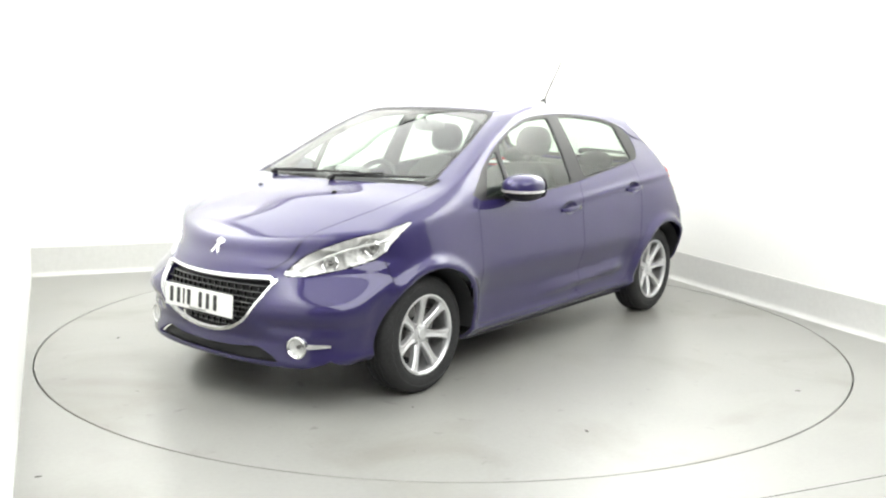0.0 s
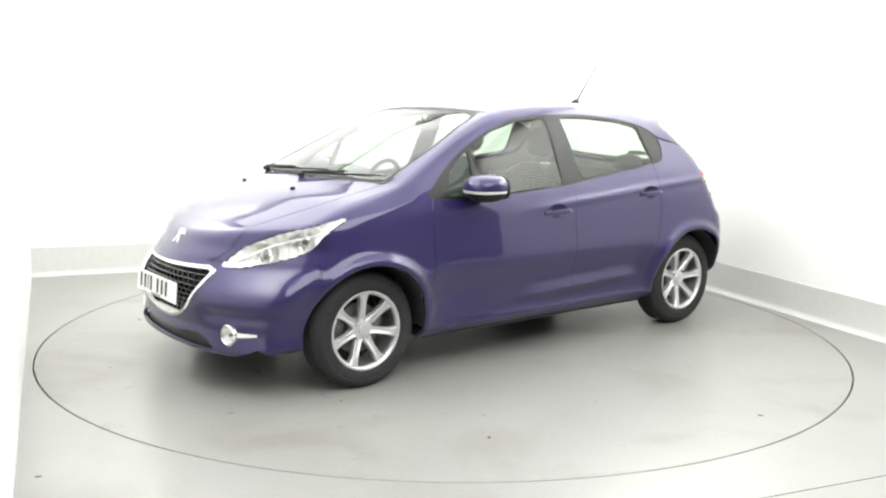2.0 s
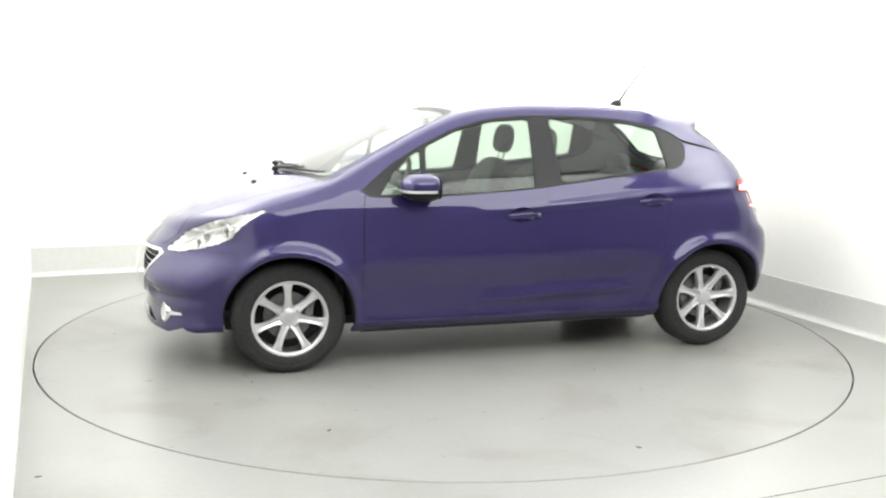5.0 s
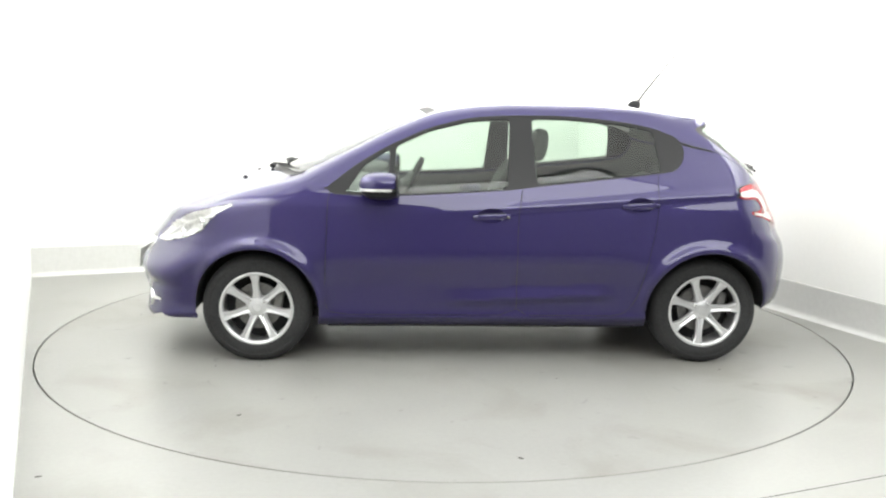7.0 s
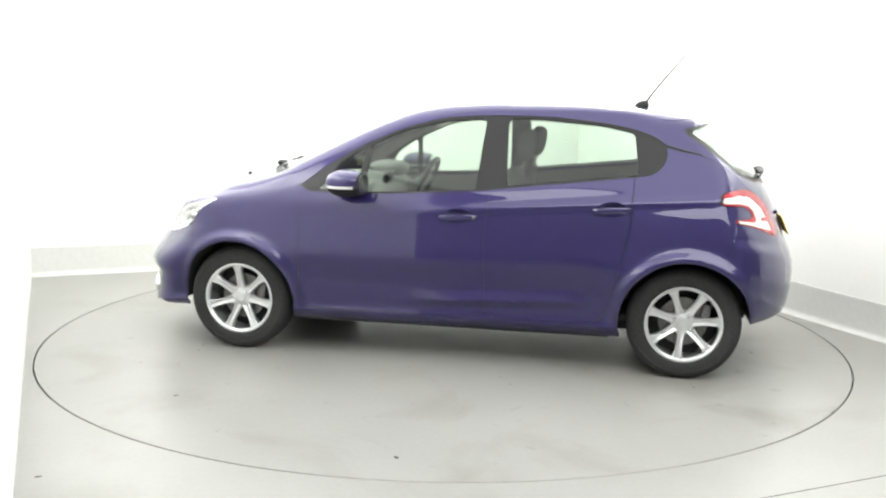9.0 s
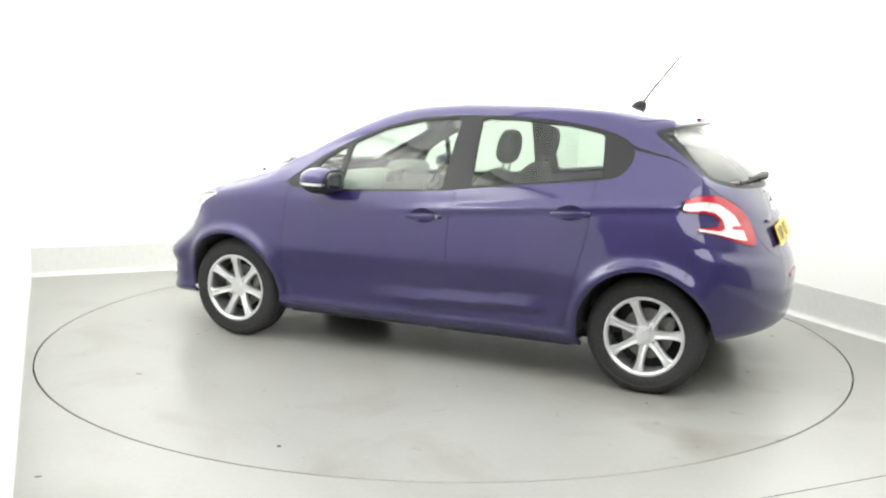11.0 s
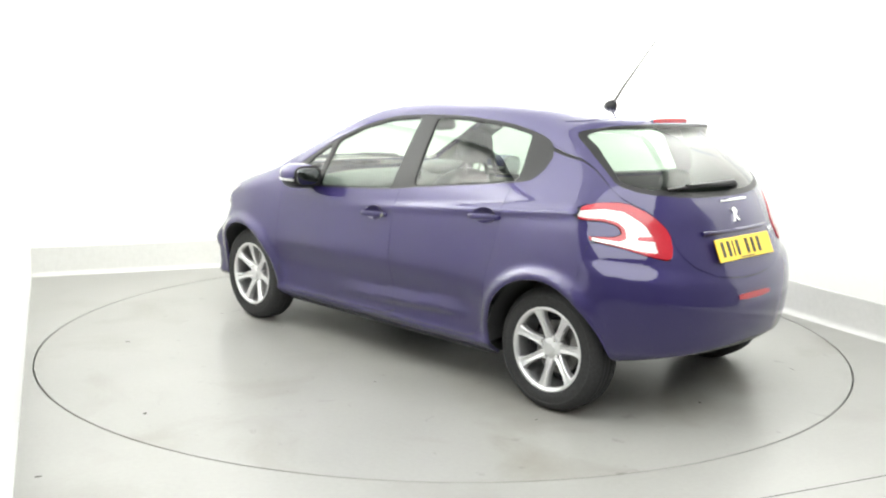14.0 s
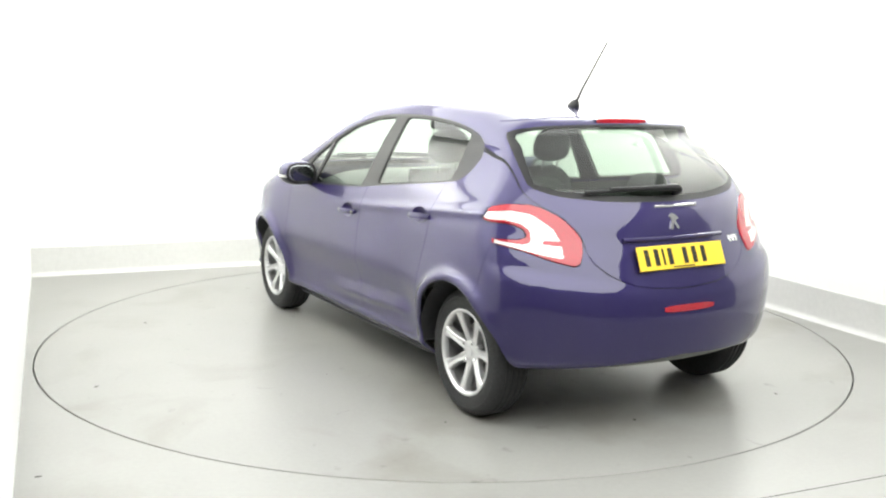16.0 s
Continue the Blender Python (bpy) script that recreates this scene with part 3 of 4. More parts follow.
def make_skin():
    skin = Skin(0.0195)
    flank = lambda c: (np.abs(c[:, 1]) > 0.45)
    ahead = lambda c: (c[:, 0] > 1.30)
    behind = lambda c: (c[:, 0] < -1.12)
    for ax in (AXLE, -AXLE):
        ring = lambda v, ax=ax: np.hypot(v[:, 0] - ax, v[:, 2] - WHEEL_Z) - 0.350
        skin.carve("arch", ring, lambda c: np.abs(c[:, 1]) > 0.5)
    skin.carve("floor", lambda v: v[:, 2] - 0.205, lambda c: np.abs(c[:, 0]) < 1.1)
    skin.carve("dlo", lambda v: apart(side_view(v), DLO), flank)
    skin.carve("quarter_glass", lambda v: apart(side_view(v), QUARTER_GLASS), flank, ("dlo",))
    skin.carve("front_glass", lambda v: apart(side_view(v), FRONT_GLASS), flank, ("dlo",))
    skin.carve("rear_glass", lambda v: apart(side_view(v), REAR_GLASS), flank, ("dlo",))
    skin.carve("screen", lambda v: apart(np.stack([v[:, 1], v[:, 2]], 1), SCREEN), lambda c: (c[:, 0] > 0.1))
    skin.carve("screen_clear", lambda v: apart(np.stack([v[:, 1], v[:, 2]], 1), SCREEN) + 0.016, lambda c: (c[:, 0] > 0.1), ("screen",))
    skin.carve("backlight", lambda v: apart(np.stack([v[:, 1], v[:, 2]], 1), BACKLIGHT), behind)
    skin.carve("backlight_clear", lambda v: apart(np.stack([v[:, 1], v[:, 2]], 1), BACKLIGHT) + 0.028 - 0.014 * step(1.27, 1.33, v[:, 2]), behind, ("backlight",))
    skin.carve("headlamp", lambda v: apart(side_view(v), HEADLAMP), lambda c: ahead(c) & (np.abs(c[:, 1]) > 0.33), gap=0.0023)
    skin.carve("taillamp", lambda v: apart(end_view(v), TAILLAMP), lambda c: (c[:, 0] < -1.36), gap=0.0023)
    skin.carve("tail_clear", lambda v: apart(end_view(v), TAIL_CLEAR), lambda c: (c[:, 0] < -1.36), ("taillamp",))
    skin.carve("taillamp", lambda v: apart(end_view(v), TAIL_BAR), lambda c: (c[:, 0] < -1.36), ("tail_clear",))
    skin.carve("bonnet", lambda v: apart(plan_view(v), BONNET), lambda c: (c[:, 0] > 0.95) & (c[:, 2] > 0.655), gap=0.0023)
    skin.carve("scuttle", lambda v: apart(np.stack([v[:, 1], v[:, 2]], 1), SCREEN) - 0.03, lambda c: (c[:, 0] > 0.95) & (c[:, 2] < 1.062))
    skin.carve("tailgate", lambda v: apart(np.stack([v[:, 1], v[:, 2]], 1), TAILGATE), behind, gap=0.0023)
    skin.carve("grille", lambda v: apart(np.stack([v[:, 1], v[:, 2]], 1), GRILLE), lambda c: c[:, 0] > 1.7)
    skin.carve("grille_mouth", lambda v: apart(np.stack([v[:, 1], v[:, 2]], 1), GRILLE) + 0.012, lambda c: c[:, 0] > 1.7, ("grille",))
    skin.carve("intake", lambda v: apart(np.stack([v[:, 1], v[:, 2]], 1), INTAKE), lambda c: c[:, 0] > 1.7)
    skin.carve("fog_hole", lambda v: np.hypot(np.abs(v[:, 1]) - FOG_AT[0], v[:, 2] - FOG_AT[1]) - FOG_R, lambda c: c[:, 0] > 1.6)
    skin.carve("front_door", lambda v: apart(side_view(v), FRONT_DOOR), flank, gap=0.0023)
    skin.carve("rear_door", lambda v: apart(side_view(v), REAR_DOOR), flank, gap=0.0023)
    for hx, hz in HANDLES:
        skin.carve("cup", lambda v, hx=hx, hz=hz: np.sqrt(((v[:, 0] - hx) / 0.078) ** 2 + ((v[:, 2] - hz) / 0.040) ** 2) * 0.05 - 0.05, flank, ("front_door", "rear_door"))
    skin.carve("front_bumper", lambda v: 1.540 + 0.16 * (v[:, 2] - 0.6) - v[:, 0], lambda c: (c[:, 0] > 1.3) & (c[:, 2] < 0.72), gap=0.002)
    skin.carve("rear_bumper", lambda v: np.maximum(v[:, 0] + 1.47 + 0.15 * (v[:, 2] - 0.6), v[:, 2] - 0.852), lambda c: (c[:, 0] < -1.35) & (c[:, 2] < 0.90), gap=0.002)
    skin.carve("valance", lambda v: v[:, 2] - 0.352 + 0.06 * np.abs(v[:, 1]), lambda c: (c[:, 0] < -1.55), ("rear_bumper",))
    return skin


def build_car():
    car = new("car")
    tagged(car, "purple metallic five-door hatchback with silver alloy wheels on the turntable", "car")
    skin = make_skin()
    shell = sheet("body_shell", skin, "body", PAINT, car, lip=0.02)
    sheet("seam_strip", skin, "seam", DARK_GAP, shell, push=-0.009)
    sheet("bonnet", skin, "bonnet", PAINT, car, lip=0.012)
    sheet("scuttle_panel", skin, "scuttle", BLACK_TRIM, car, push=-0.006)
    pane = sheet("windscreen", skin, "screen_clear", SCREEN_GLASS, car, push=-0.003)
    sheet("black_border", skin, "screen", WINDOW_BLACK, pane, push=-0.002)
    for half in HALVES:
        for tag in ("front_door", "rear_door"):
            sheet(tag, skin, tag, PAINT, car, half, lip=0.012)
            ends = (lambda c, half=half, front=tag == "front_door": half(c) & ((c[:, 0] > -0.5) == front))
            sheet("handle_cup", skin, "cup", PAINT, car, ends, push=handle_cup)
        frame_part = sheet("window_surround", skin, "dlo", WINDOW_BLACK, car, half, push=-0.004, lip=0.02)
        for tag in ("quarter_glass", "front_glass", "rear_glass"):
            sheet("side_window", skin, tag, GLASS, frame_part, half, push=-0.010)
        bowl = sheet("headlamp", skin, "headlamp", CLEAR_LAMP, car, half, push=lamp_bowl, label="clear headlamp with silvered reflectors")
        sheet("lens", skin, "headlamp", LENS, bowl, half, push=0.003, lip=0.01)
        sheet("tail_lamp", skin, "taillamp", RED_LENS, car, half, push=0.006, lip=0.02)
        sheet("reversing_lamp", skin, "tail_clear", TAIL_WHITE, car, half, push=0.004)
    sheet("tailgate", skin, "tailgate", PAINT, car, lip=0.012)
    pane = sheet("rear_window", skin, "backlight_clear", GLASS, car, push=-0.004)
    sheet("black_border", skin, "backlight", WINDOW_BLACK, pane, push=-0.003, lip=0.01)
    sheet("front_bumper", skin, "front_bumper", PAINT, car, lip=0.02)
    sheet("rear_bumper", skin, "rear_bumper", PAINT, car, lip=0.012)
    sheet("rear_valance", skin, "valance", GREY_PLASTIC, car, push=-0.006, lip=0.02)
    sheet("grille_surround", skin, "grille", CHROME, car, push=0.006, lip=0.02)
    sheet("grille_backing", skin, "grille_mouth", BLACK_TRIM, car, push=-0.045)
    sheet("lower_intake", skin, "intake", BLACK_TRIM, car, push=-0.03)
    return car, skin


car, car_skin = build_car()


# ---- wheels ----
def build_wheel(car, x, y, phase):
    out = 1 if y > 0 else -1
    wheel = new("wheel")
    wheel.parent = car
    wheel.matrix_basis = pose(x, y, WHEEL_Z, 0, 0, 0 if out > 0 else 180)
    bm = bmesh.new()
    r, w = WHEEL_R, 0.094
    prof = [(0.200, -w + 0.012), (0.235, -w - 0.002), (0.272, -w + 0.002), (0.292, -w + 0.016), (0.3015, -w + 0.034)]
    for g in (-0.045, -0.015, 0.015, 0.045):
        prof += [(r, g - 0.011), (r - 0.007, g - 0.005), (r - 0.007, g + 0.000), (r, g + 0.006)][0:4]
    prof += [(0.3015, w - 0.034), (0.292, w - 0.016), (0.272, w - 0.002), (0.262, w), (0.259, w - 0.002), (0.235, w + 0.002), (0.214, w - 0.003), (0.203, w - 0.010)]
    bm_lathe(bm, prof, 72)
    part("tyre", bm, RUBBER, wheel, angle=30)
    bm = bmesh.new()
    bm_lathe(bm, [(0.196, -0.08), (0.196, 0.045), (0.186, 0.062), (0.188, 0.080), (0.198, 0.090), (0.207, 0.089), (0.206, 0.078), (0.200, 0.06)], 72)
    bm_lathe(bm, [(0.0, 0.062), (0.024, 0.061), (0.028, 0.056), (0.032, 0.056), (0.040, 0.052), (0.062, 0.046), (0.068, 0.036), (0.068, 0.0)], 48)
    spokes = 7
    for k in range(spokes):
        a = 2 * math.pi * k / spokes + phase
        rows = [(0.040, 0.024, 0.050), (0.065, 0.0225, 0.056), (0.10, 0.0185, 0.065), (0.15, 0.0195, 0.077), (0.178, 0.026, 0.083), (0.197, 0.040, 0.086)]
        rings = []
        for rr, half, h in rows:
            ring = []
            for s, hh in ((-1.0, h - 0.035), (-1.0, h - 0.007), (-0.72, h), (0.0, h - 0.006), (0.72, h), (1.0, h - 0.007), (1.0, h - 0.035)):
                t = s * half
                ring.append(bm.verts.new((rr * math.cos(a) - t * math.sin(a), hh, rr * math.sin(a) + t * math.cos(a))))
            rings.append(ring)
        for p, q in zip(rings, rings[1:]):
            for j in range(6):
                bm.faces.new((p[j], p[j + 1], q[j + 1], q[j]))
    part("rim", bm, ALLOY, wheel, "silver seven-spoke alloy rim", angle=35)
    for k in range(4):
        a = 2 * math.pi * k / 4 + phase + 0.25
        bm = bmesh.new()
        m = pose(0.054 * math.cos(a), 0, 0.054 * math.sin(a))
        bm_lathe(bm, [(0.0, 0.066), (0.008, 0.066), (0.0105, 0.062), (0.0105, 0.045)], 6, "Y", m)
        part("wheel_bolt", bm, CHROME, wheel)
    bm = bmesh.new()
    bm_lathe(bm, [(0.0, 0.012), (0.075, 0.012), (0.078, 0.0), (0.132, 0.0), (0.132, -0.02), (0.0, -0.02)], 48)
    part("brake_disc", bm, STEEL, wheel, angle=30)
    bm = bmesh.new()
    bm_box(bm, (0.05, 0.06, 0.13), pose(-0.115 if out > 0 else 0.115, -0.005, 0.04, 0, -10, 0), 0.012)
    part("brake_caliper", bm, STEEL, wheel)
    bm = bmesh.new()
    bm_lathe(bm, [(0.0, -0.075), (0.196, -0.075)], 36)
    part("inner_dish", bm, DARK_GAP, wheel)
    return wheel


def build_wheels():
    for x in (AXLE, -AXLE):
        for y in (TRACK, -TRACK):
            build_wheel(car, x, y - 0.02 * (1 if y > 0 else -1), 0.62 if x > 0 else 0.344)
            s = 1 if y > 0 else -1
            bm = bmesh.new()
            steps = 30
            outer, inner = [], []
            for k in range(steps + 1):
                a = math.pi * (-0.02 + 1.04 * k / steps)
                p = Vector((x + 0.352 * math.cos(a), 0, WHEEL_Z + 0.352 * math.sin(a)))
                reach = land(np.array([[p.x, 0.0, max(p.z, 0.26)]]), np.array([[0.0, 1.0, 0.0]]))[0][1]
                outer.append(bm.verts.new((p.x, s * (min(reach, 0.86) - 0.012), p.z)))
                inner.append(bm.verts.new((p.x, s * 0.45, p.z)))
            for k in range(steps):
                bm.faces.new((outer[k], outer[k + 1], inner[k + 1], inner[k]))
            bm.faces.new(inner)
            part("wheel_arch_liner", bm, DARK_GAP, car)


build_wheels()


def build_underside():
    bm = bmesh.new()
    bm_box(bm, (2.95, 1.10, 0.05), pose(0.12, 0, 0.225))
    bm_box(bm, (1.75, 1.52, 0.05), pose(0.0, 0, 0.2225))
    part("floor_pan", bm, DARK_GAP, car, smooth=False)


build_underside()


# ---- fittings on the car ----
def on_body(point, way):
    """Where a ray from inside the body meets its surface, and the normal there."""
    p, w = np.array([point], float), np.array([way], float)
    hit = land(p, w / np.linalg.norm(w))
    return Vector(hit[0]), Vector(outward(hit)[0])


def ahead_at(y, z):
    return on_body((0.4, y, z), (1, 0, 0))


def behind_at(y, z):
    return on_body((-0.6, y, z), (-1, 0, 0))


def beside_at(x, z, s):
    return on_body((x, 0, z), (0, s, 0))


def above_at(x, y):
    return on_body((x, y, 0.6), (0, 0, 1))


def bm_blob(bm, size, m=None, seg=24, power=2.0, keep=None):
    """A rounded solid: an ellipsoid squared off by its power, and clipped by keep(x, y, z)."""
    def sp(v):
        return math.copysign(abs(v) ** (2 / power), v)
    rows = []
    for i in range(seg // 2 + 1):
        a = -math.pi / 2 + math.pi * i / (seg // 2)
        row = []
        for k in range(seg):
            b = 2 * math.pi * k / seg
            p = [sp(math.cos(a)) * sp(math.cos(b)) * size[0], sp(math.cos(a)) * sp(math.sin(b)) * size[1], sp(math.sin(a)) * size[2]]
            if keep:
                p = keep(*p)
            row.append(bm.verts.new((m or Matrix()) @ Vector(p)))
        rows.append(row)
    for p, q in zip(rows, rows[1:]):
        for k in range(seg):
            bm.faces.new((p[k], p[(k + 1) % seg], q[(k + 1) % seg], q[k]))
    bmesh.ops.remove_doubles(bm, verts=bm.verts, dist=1e-5)
    return bm


def build_mirror(s):
    mirror = new("door_mirror")
    mirror.parent = car
    mirror.matrix_basis = pose(0.575, s * 0.905, 1.012)

    def cowl(x, y, z):
        lean = 0.030 * (y * s)
        return max(x - lean, -0.088 - lean), y, z * (1 - 0.9 * max(0.0, -y * s) ** 1.2)

    def upper(x, y, z):
        x, y, z = cowl(x, y, z)
        return x, y, max(z, -0.012)

    def lower(x, y, z):
        x, y, z = cowl(x * 0.97, y * 0.97, z)
        return x, y, min(z, -0.026)

    bm = bmesh.new()
    bm_blob(bm, (0.118, 0.108, 0.074), None, 28, 2.5, upper)
    part("cowl", bm, PAINT, mirror)
    bm = bmesh.new()
    bm_blob(bm, (0.118, 0.106, 0.076), None, 28, 2.5, lower)
    part("lower_cowl", bm, BLACK_TRIM, mirror, "black plastic lower mirror cowl")
    bm = bmesh.new()
    bm_blob(bm, (0.1195, 0.1095, 0.080), None, 28, 2.5, lambda x, y, z: (max(cowl(x, y, 0)[0], -0.06), y, min(max(z, -0.0265), -0.0115)))
    part("indicator_strip", bm, CLEAR_LAMP, mirror, "clear indicator lens")
    bm = bmesh.new()
    bm_blob(bm, (0.008, 0.096, 0.064), pose(-0.088, 0.004 * s, 0.0, 0, 0, -3 * s), 24, 3.0)
    part("bezel", bm, BLACK_TRIM, mirror, "black mirror bezel")
    bm = bmesh.new()
    bm_blob(bm, (0.004, 0.080, 0.050), pose(-0.0945, 0.006 * s, 0.002, 0, 0, -3 * s), 24, 3.0)
    part("mirror_glass", bm, MIRROR_GLASS, mirror)
    bm = bmesh.new()
    bm_box(bm, (0.075, 0.10, 0.040), pose(0.012, -0.090 * s, -0.062, 18 * s, 0, 0), 0.014)
    part("arm", bm, BLACK_TRIM, mirror)
    return mirror


def build_handles():
    for s in (1, -1):
        for hx, hz in HANDLES:
            handle = new("door_handle")
            handle.parent = car
            bm = bmesh.new()
            pts = []
            for i in range(13):
                f = -1 + i / 6
                p, n = beside_at(hx + 0.105 * f, hz - 0.006 - 0.004 * f, s)
                pts.append(p + n * (0.004 + 0.020 * (1 - f**4)))
            rings = []
            for i, p in enumerate(pts):
                f = -1 + i / 6
                h = 0.0145 * (1 - 0.35 * f**4)
                ring = [bm.verts.new(p + Vector((0, s * a * 0.008, b * h))) for a, b in ((1, 0.45), (0.55, 1), (-0.9, 0.9), (-0.9, -0.9), (0.55, -1), (1, -0.45))]
                rings.append(ring)
            for p, q in zip(rings, rings[1:]):
                for k in range(6):
                    bm.faces.new((p[k], p[(k + 1) % 6], q[(k + 1) % 6], q[k]))
            bm.faces.new(rings[0])
            bm.faces.new(rings[-1])
            part("grip", bm, PAINT, handle, angle=50)
            if hx > -0.5:
                p, n = beside_at(hx - 0.088, hz - 0.006, s)
                bm = bmesh.new()
                bm_lathe(bm, [(0.0, 0.006), (0.007, 0.006), (0.009, 0.003), (0.009, -0.006)], 16, "Y", Matrix.Translation(p + n * 0.020) @ (pose(0, 0, 0) if s > 0 else pose(0, 0, 0, 0, 0, 180)))
                part("lock", bm, STEEL, handle)


def glyph_bars(name, parent, place, widths, high, mat):
    """Plain upright bars that stand for writing."""
    for x, w in widths:
        bm = bmesh.new()
        bm_box(bm, (w, 0.0016, high), place @ pose(x, 0, 0))
        part(name, bm, mat, parent, smooth=False)


def build_plate(name, place, mat, label):
    plate = new(name)
    plate.parent = car
    plate.matrix_basis = place
    tagged(plate, label)
    bm = bmesh.new()
    bm_box(bm, (0.52, 0.006, 0.111), None, 0.0025, 2)
    part("plate", bm, mat, plate, smooth=False)
    xs, at = [], -0.222
    for k in range(7):
        wide = 0.012 if k == 2 else 0.026
        xs.append((at + wide / 2, wide))
        at += wide + (0.0305 if k != 2 and k != 1 else 0.022) + (0.034 if k == 3 else 0)
    glyph_bars("mark", plate, pose(0, -0.0036, 0.002), xs, 0.076, PLATE_INK)
    bm = bmesh.new()
    bm_box(bm, (0.13, 0.0016, 0.006), pose(0, -0.0036, -0.047))
    part("mark", bm, PLATE_INK, plate, smooth=False)
    return plate


def build_badge(p, n, size):
    """A small upright chrome emblem as a plain slanted shape."""
    bm = bmesh.new()
    up = Vector((0, 0, 1))
    up = (up - up.dot(n) * n).normalized()
    side = up.cross(n)
    shape = [(-0.34, 0.30), (-0.10, 0.50), (0.18, 0.42), (0.40, 0.18), (0.22, 0.10), (0.12, 0.0), (0.34, -0.46), (0.16, -0.50), (-0.06, -0.12), (-0.22, -0.50), (-0.40, -0.46), (-0.16, 0.10)]
    top = [bm.verts.new(p + n * 0.007 + (side * a + up * b) * size) for a, b in shape]
    low = [bm.verts.new(p - n * 0.004 + (side * a * 1.08 + up * b * 1.06) * size) for a, b in shape]
    bm.faces.new(top)
    for k in range(len(shape)):
        j = (k + 1) % len(shape)
        bm.faces.new((top[k], top[j], low[j], low[k]))
    part("emblem", bm, CHROME, car, "small chrome emblem", smooth=False)


def build_front_details():
    p, _ = ahead_at(0, 0.49)
    build_plate("front_plate", pose(p.x + 0.012, 0, 0.492, -4, 0, 90), WHITE_PLATE, "white front number plate")
    p, n = ahead_at(0, 0.745)
    build_badge(p, n, 0.085)
    # grille: bars that follow the bow of the nose, with short uprights between them
    bars = new("grille_insert")
    bars.parent = car
    for k in range(9):
        z = 0.372 + 0.0285 * k
        half = float(np.interp(z, [0.35, 0.375, 0.43, 0.515, 0.61], [0.10, 0.185, 0.27, 0.345, 0.385]))
        pts = []
        for i in range(17):
            y = half * (-1 + i / 8)
            q, n = ahead_at(y, z)
            pts.append(q - n * 0.026)
        bm = bmesh.new()
        bm_tube(bm, pts, 0.0055, 6)
        part("slat", bm, BLACK_GLOSS, bars)
        if k < 8:
            for i in range(int(half / 0.045) * 2 + 1):
                y = -int(half / 0.045) * 0.045 + 0.045 * i + (0.0225 if k % 2 else 0)
                q, n = ahead_at(y, z + 0.014)
                bm = bmesh.new()
                bm_box(bm, (0.012, 0.005, 0.027), Matrix.Translation(q - n * 0.028))
                part("grille_upright", bm, BLACK_GLOSS, bars, smooth=False)
    # fog lamps: chromed ring, dish, clear glass and a pointed blade beside them
    for s in (1, -1):
        fog = new("fog_lamp")
        fog.parent = car
        p, n = on_body((1.0, s * FOG_AT[0], FOG_AT[1]), (1, 0, 0))
        aim = (n + Vector((0.8, 0, 0))).normalized()
        m = Matrix.Translation(p) @ aim.to_track_quat("X", "Z").to_matrix().to_4x4()
        bm = bmesh.new()
        bm_lathe(bm, [(0.040, -0.015), (0.041, 0.004), (0.046, 0.009), (0.054, 0.006), (0.057, -0.004), (0.057, -0.03)], 40, "X", m)
        part("ring", bm, CHROME, fog)
        bm = bmesh.new()
        bm_lathe(bm, [(0.0, -0.030), (0.020, -0.026), (0.034, -0.014), (0.041, 0.0)], 32, "X", m)
        part("reflector", bm, CLEAR_LAMP, fog)
        bm = bmesh.new()
        bm_lathe(bm, [(0.0, -0.006), (0.008, -0.008), (0.010, -0.028)], 16, "X", m)
        part("bulb_shield", bm, STEEL, fog)
        bm = bmesh.new()
        bm_lathe(bm, [(0.0, 0.006), (0.025, 0.005), (0.041, 0.0)], 32, "X", m)
        part("lens", bm, LENS, fog)
        bm = bmesh.new()
        top, low = [], []
        for i in range(9):
            y = 0.588 + 0.095 * i / 8
            h = 0.013 - 0.007 * i / 8
            q, n = on_body((0.9, s * y, FOG_AT[1] + 0.006 + 0.007 * i / 8), (1, 0, 0))
            top.append(bm.verts.new(q + n * 0.007 + Vector((0, 0, h))))
            low.append(bm.verts.new(q + n * 0.007 - Vector((0, 0, h))))
        edge = [bm.verts.new(v.co + Vector((-0.016, 0, 0))) for v in top + low]
        for i in range(8):
            bm.faces.new((top[i], top[i + 1], low[i + 1], low[i]))
            bm.faces.new((top[i], top[i + 1], edge[i + 1], edge[i]))
            bm.faces.new((low[i], low[i + 1], edge[9 + i + 1], edge[9 + i]))
        part("blade", bm, CHROME, fog)
    # rings and bulbs inside the headlamps
    for s in (1, -1):
        for cx, cz, r in ((1.735, 0.710, 0.040), (1.600, 0.775, 0.038)):
            p, n = beside_at(cx, cz, s)
            aim = (n + Vector((1.2, 0, 0))).normalized()
            m = Matrix.Translation(p - n * 0.026) @ aim.to_track_quat("X", "Z").to_matrix().to_4x4()
            bm = bmesh.new()
            bm_lathe(bm, [(r - 0.006, -0.012), (r - 0.004, 0.004), (r, 0.007), (r + 0.004, 0.003), (r + 0.005, -0.012)], 32, "X", m)
            part("lamp_ring", bm, CHROME, car)
            bm = bmesh.new()
            bm_blob(bm, (0.014, 0.013, 0.013), m @ pose(-0.004, 0, 0), 14)
            part("bulb", bm, STEEL, car)
        rows = []
        bm = bmesh.new()
        for i in range(13):
            f = i / 12
            q, n = beside_at(1.835 - 0.42 * f, 0.672 + 0.165 * f + 0.03 * math.sin(math.pi * f), s)
            rows.append(q - n * 0.012)
        bm_tube(bm, rows, 0.006, 6)
        part("lamp_divider", bm, CLEAR_LAMP, car)
    # washer jets
    for s in (1, -1):
        p, n = above_at(1.40, s * 0.285)
        bm = bmesh.new()
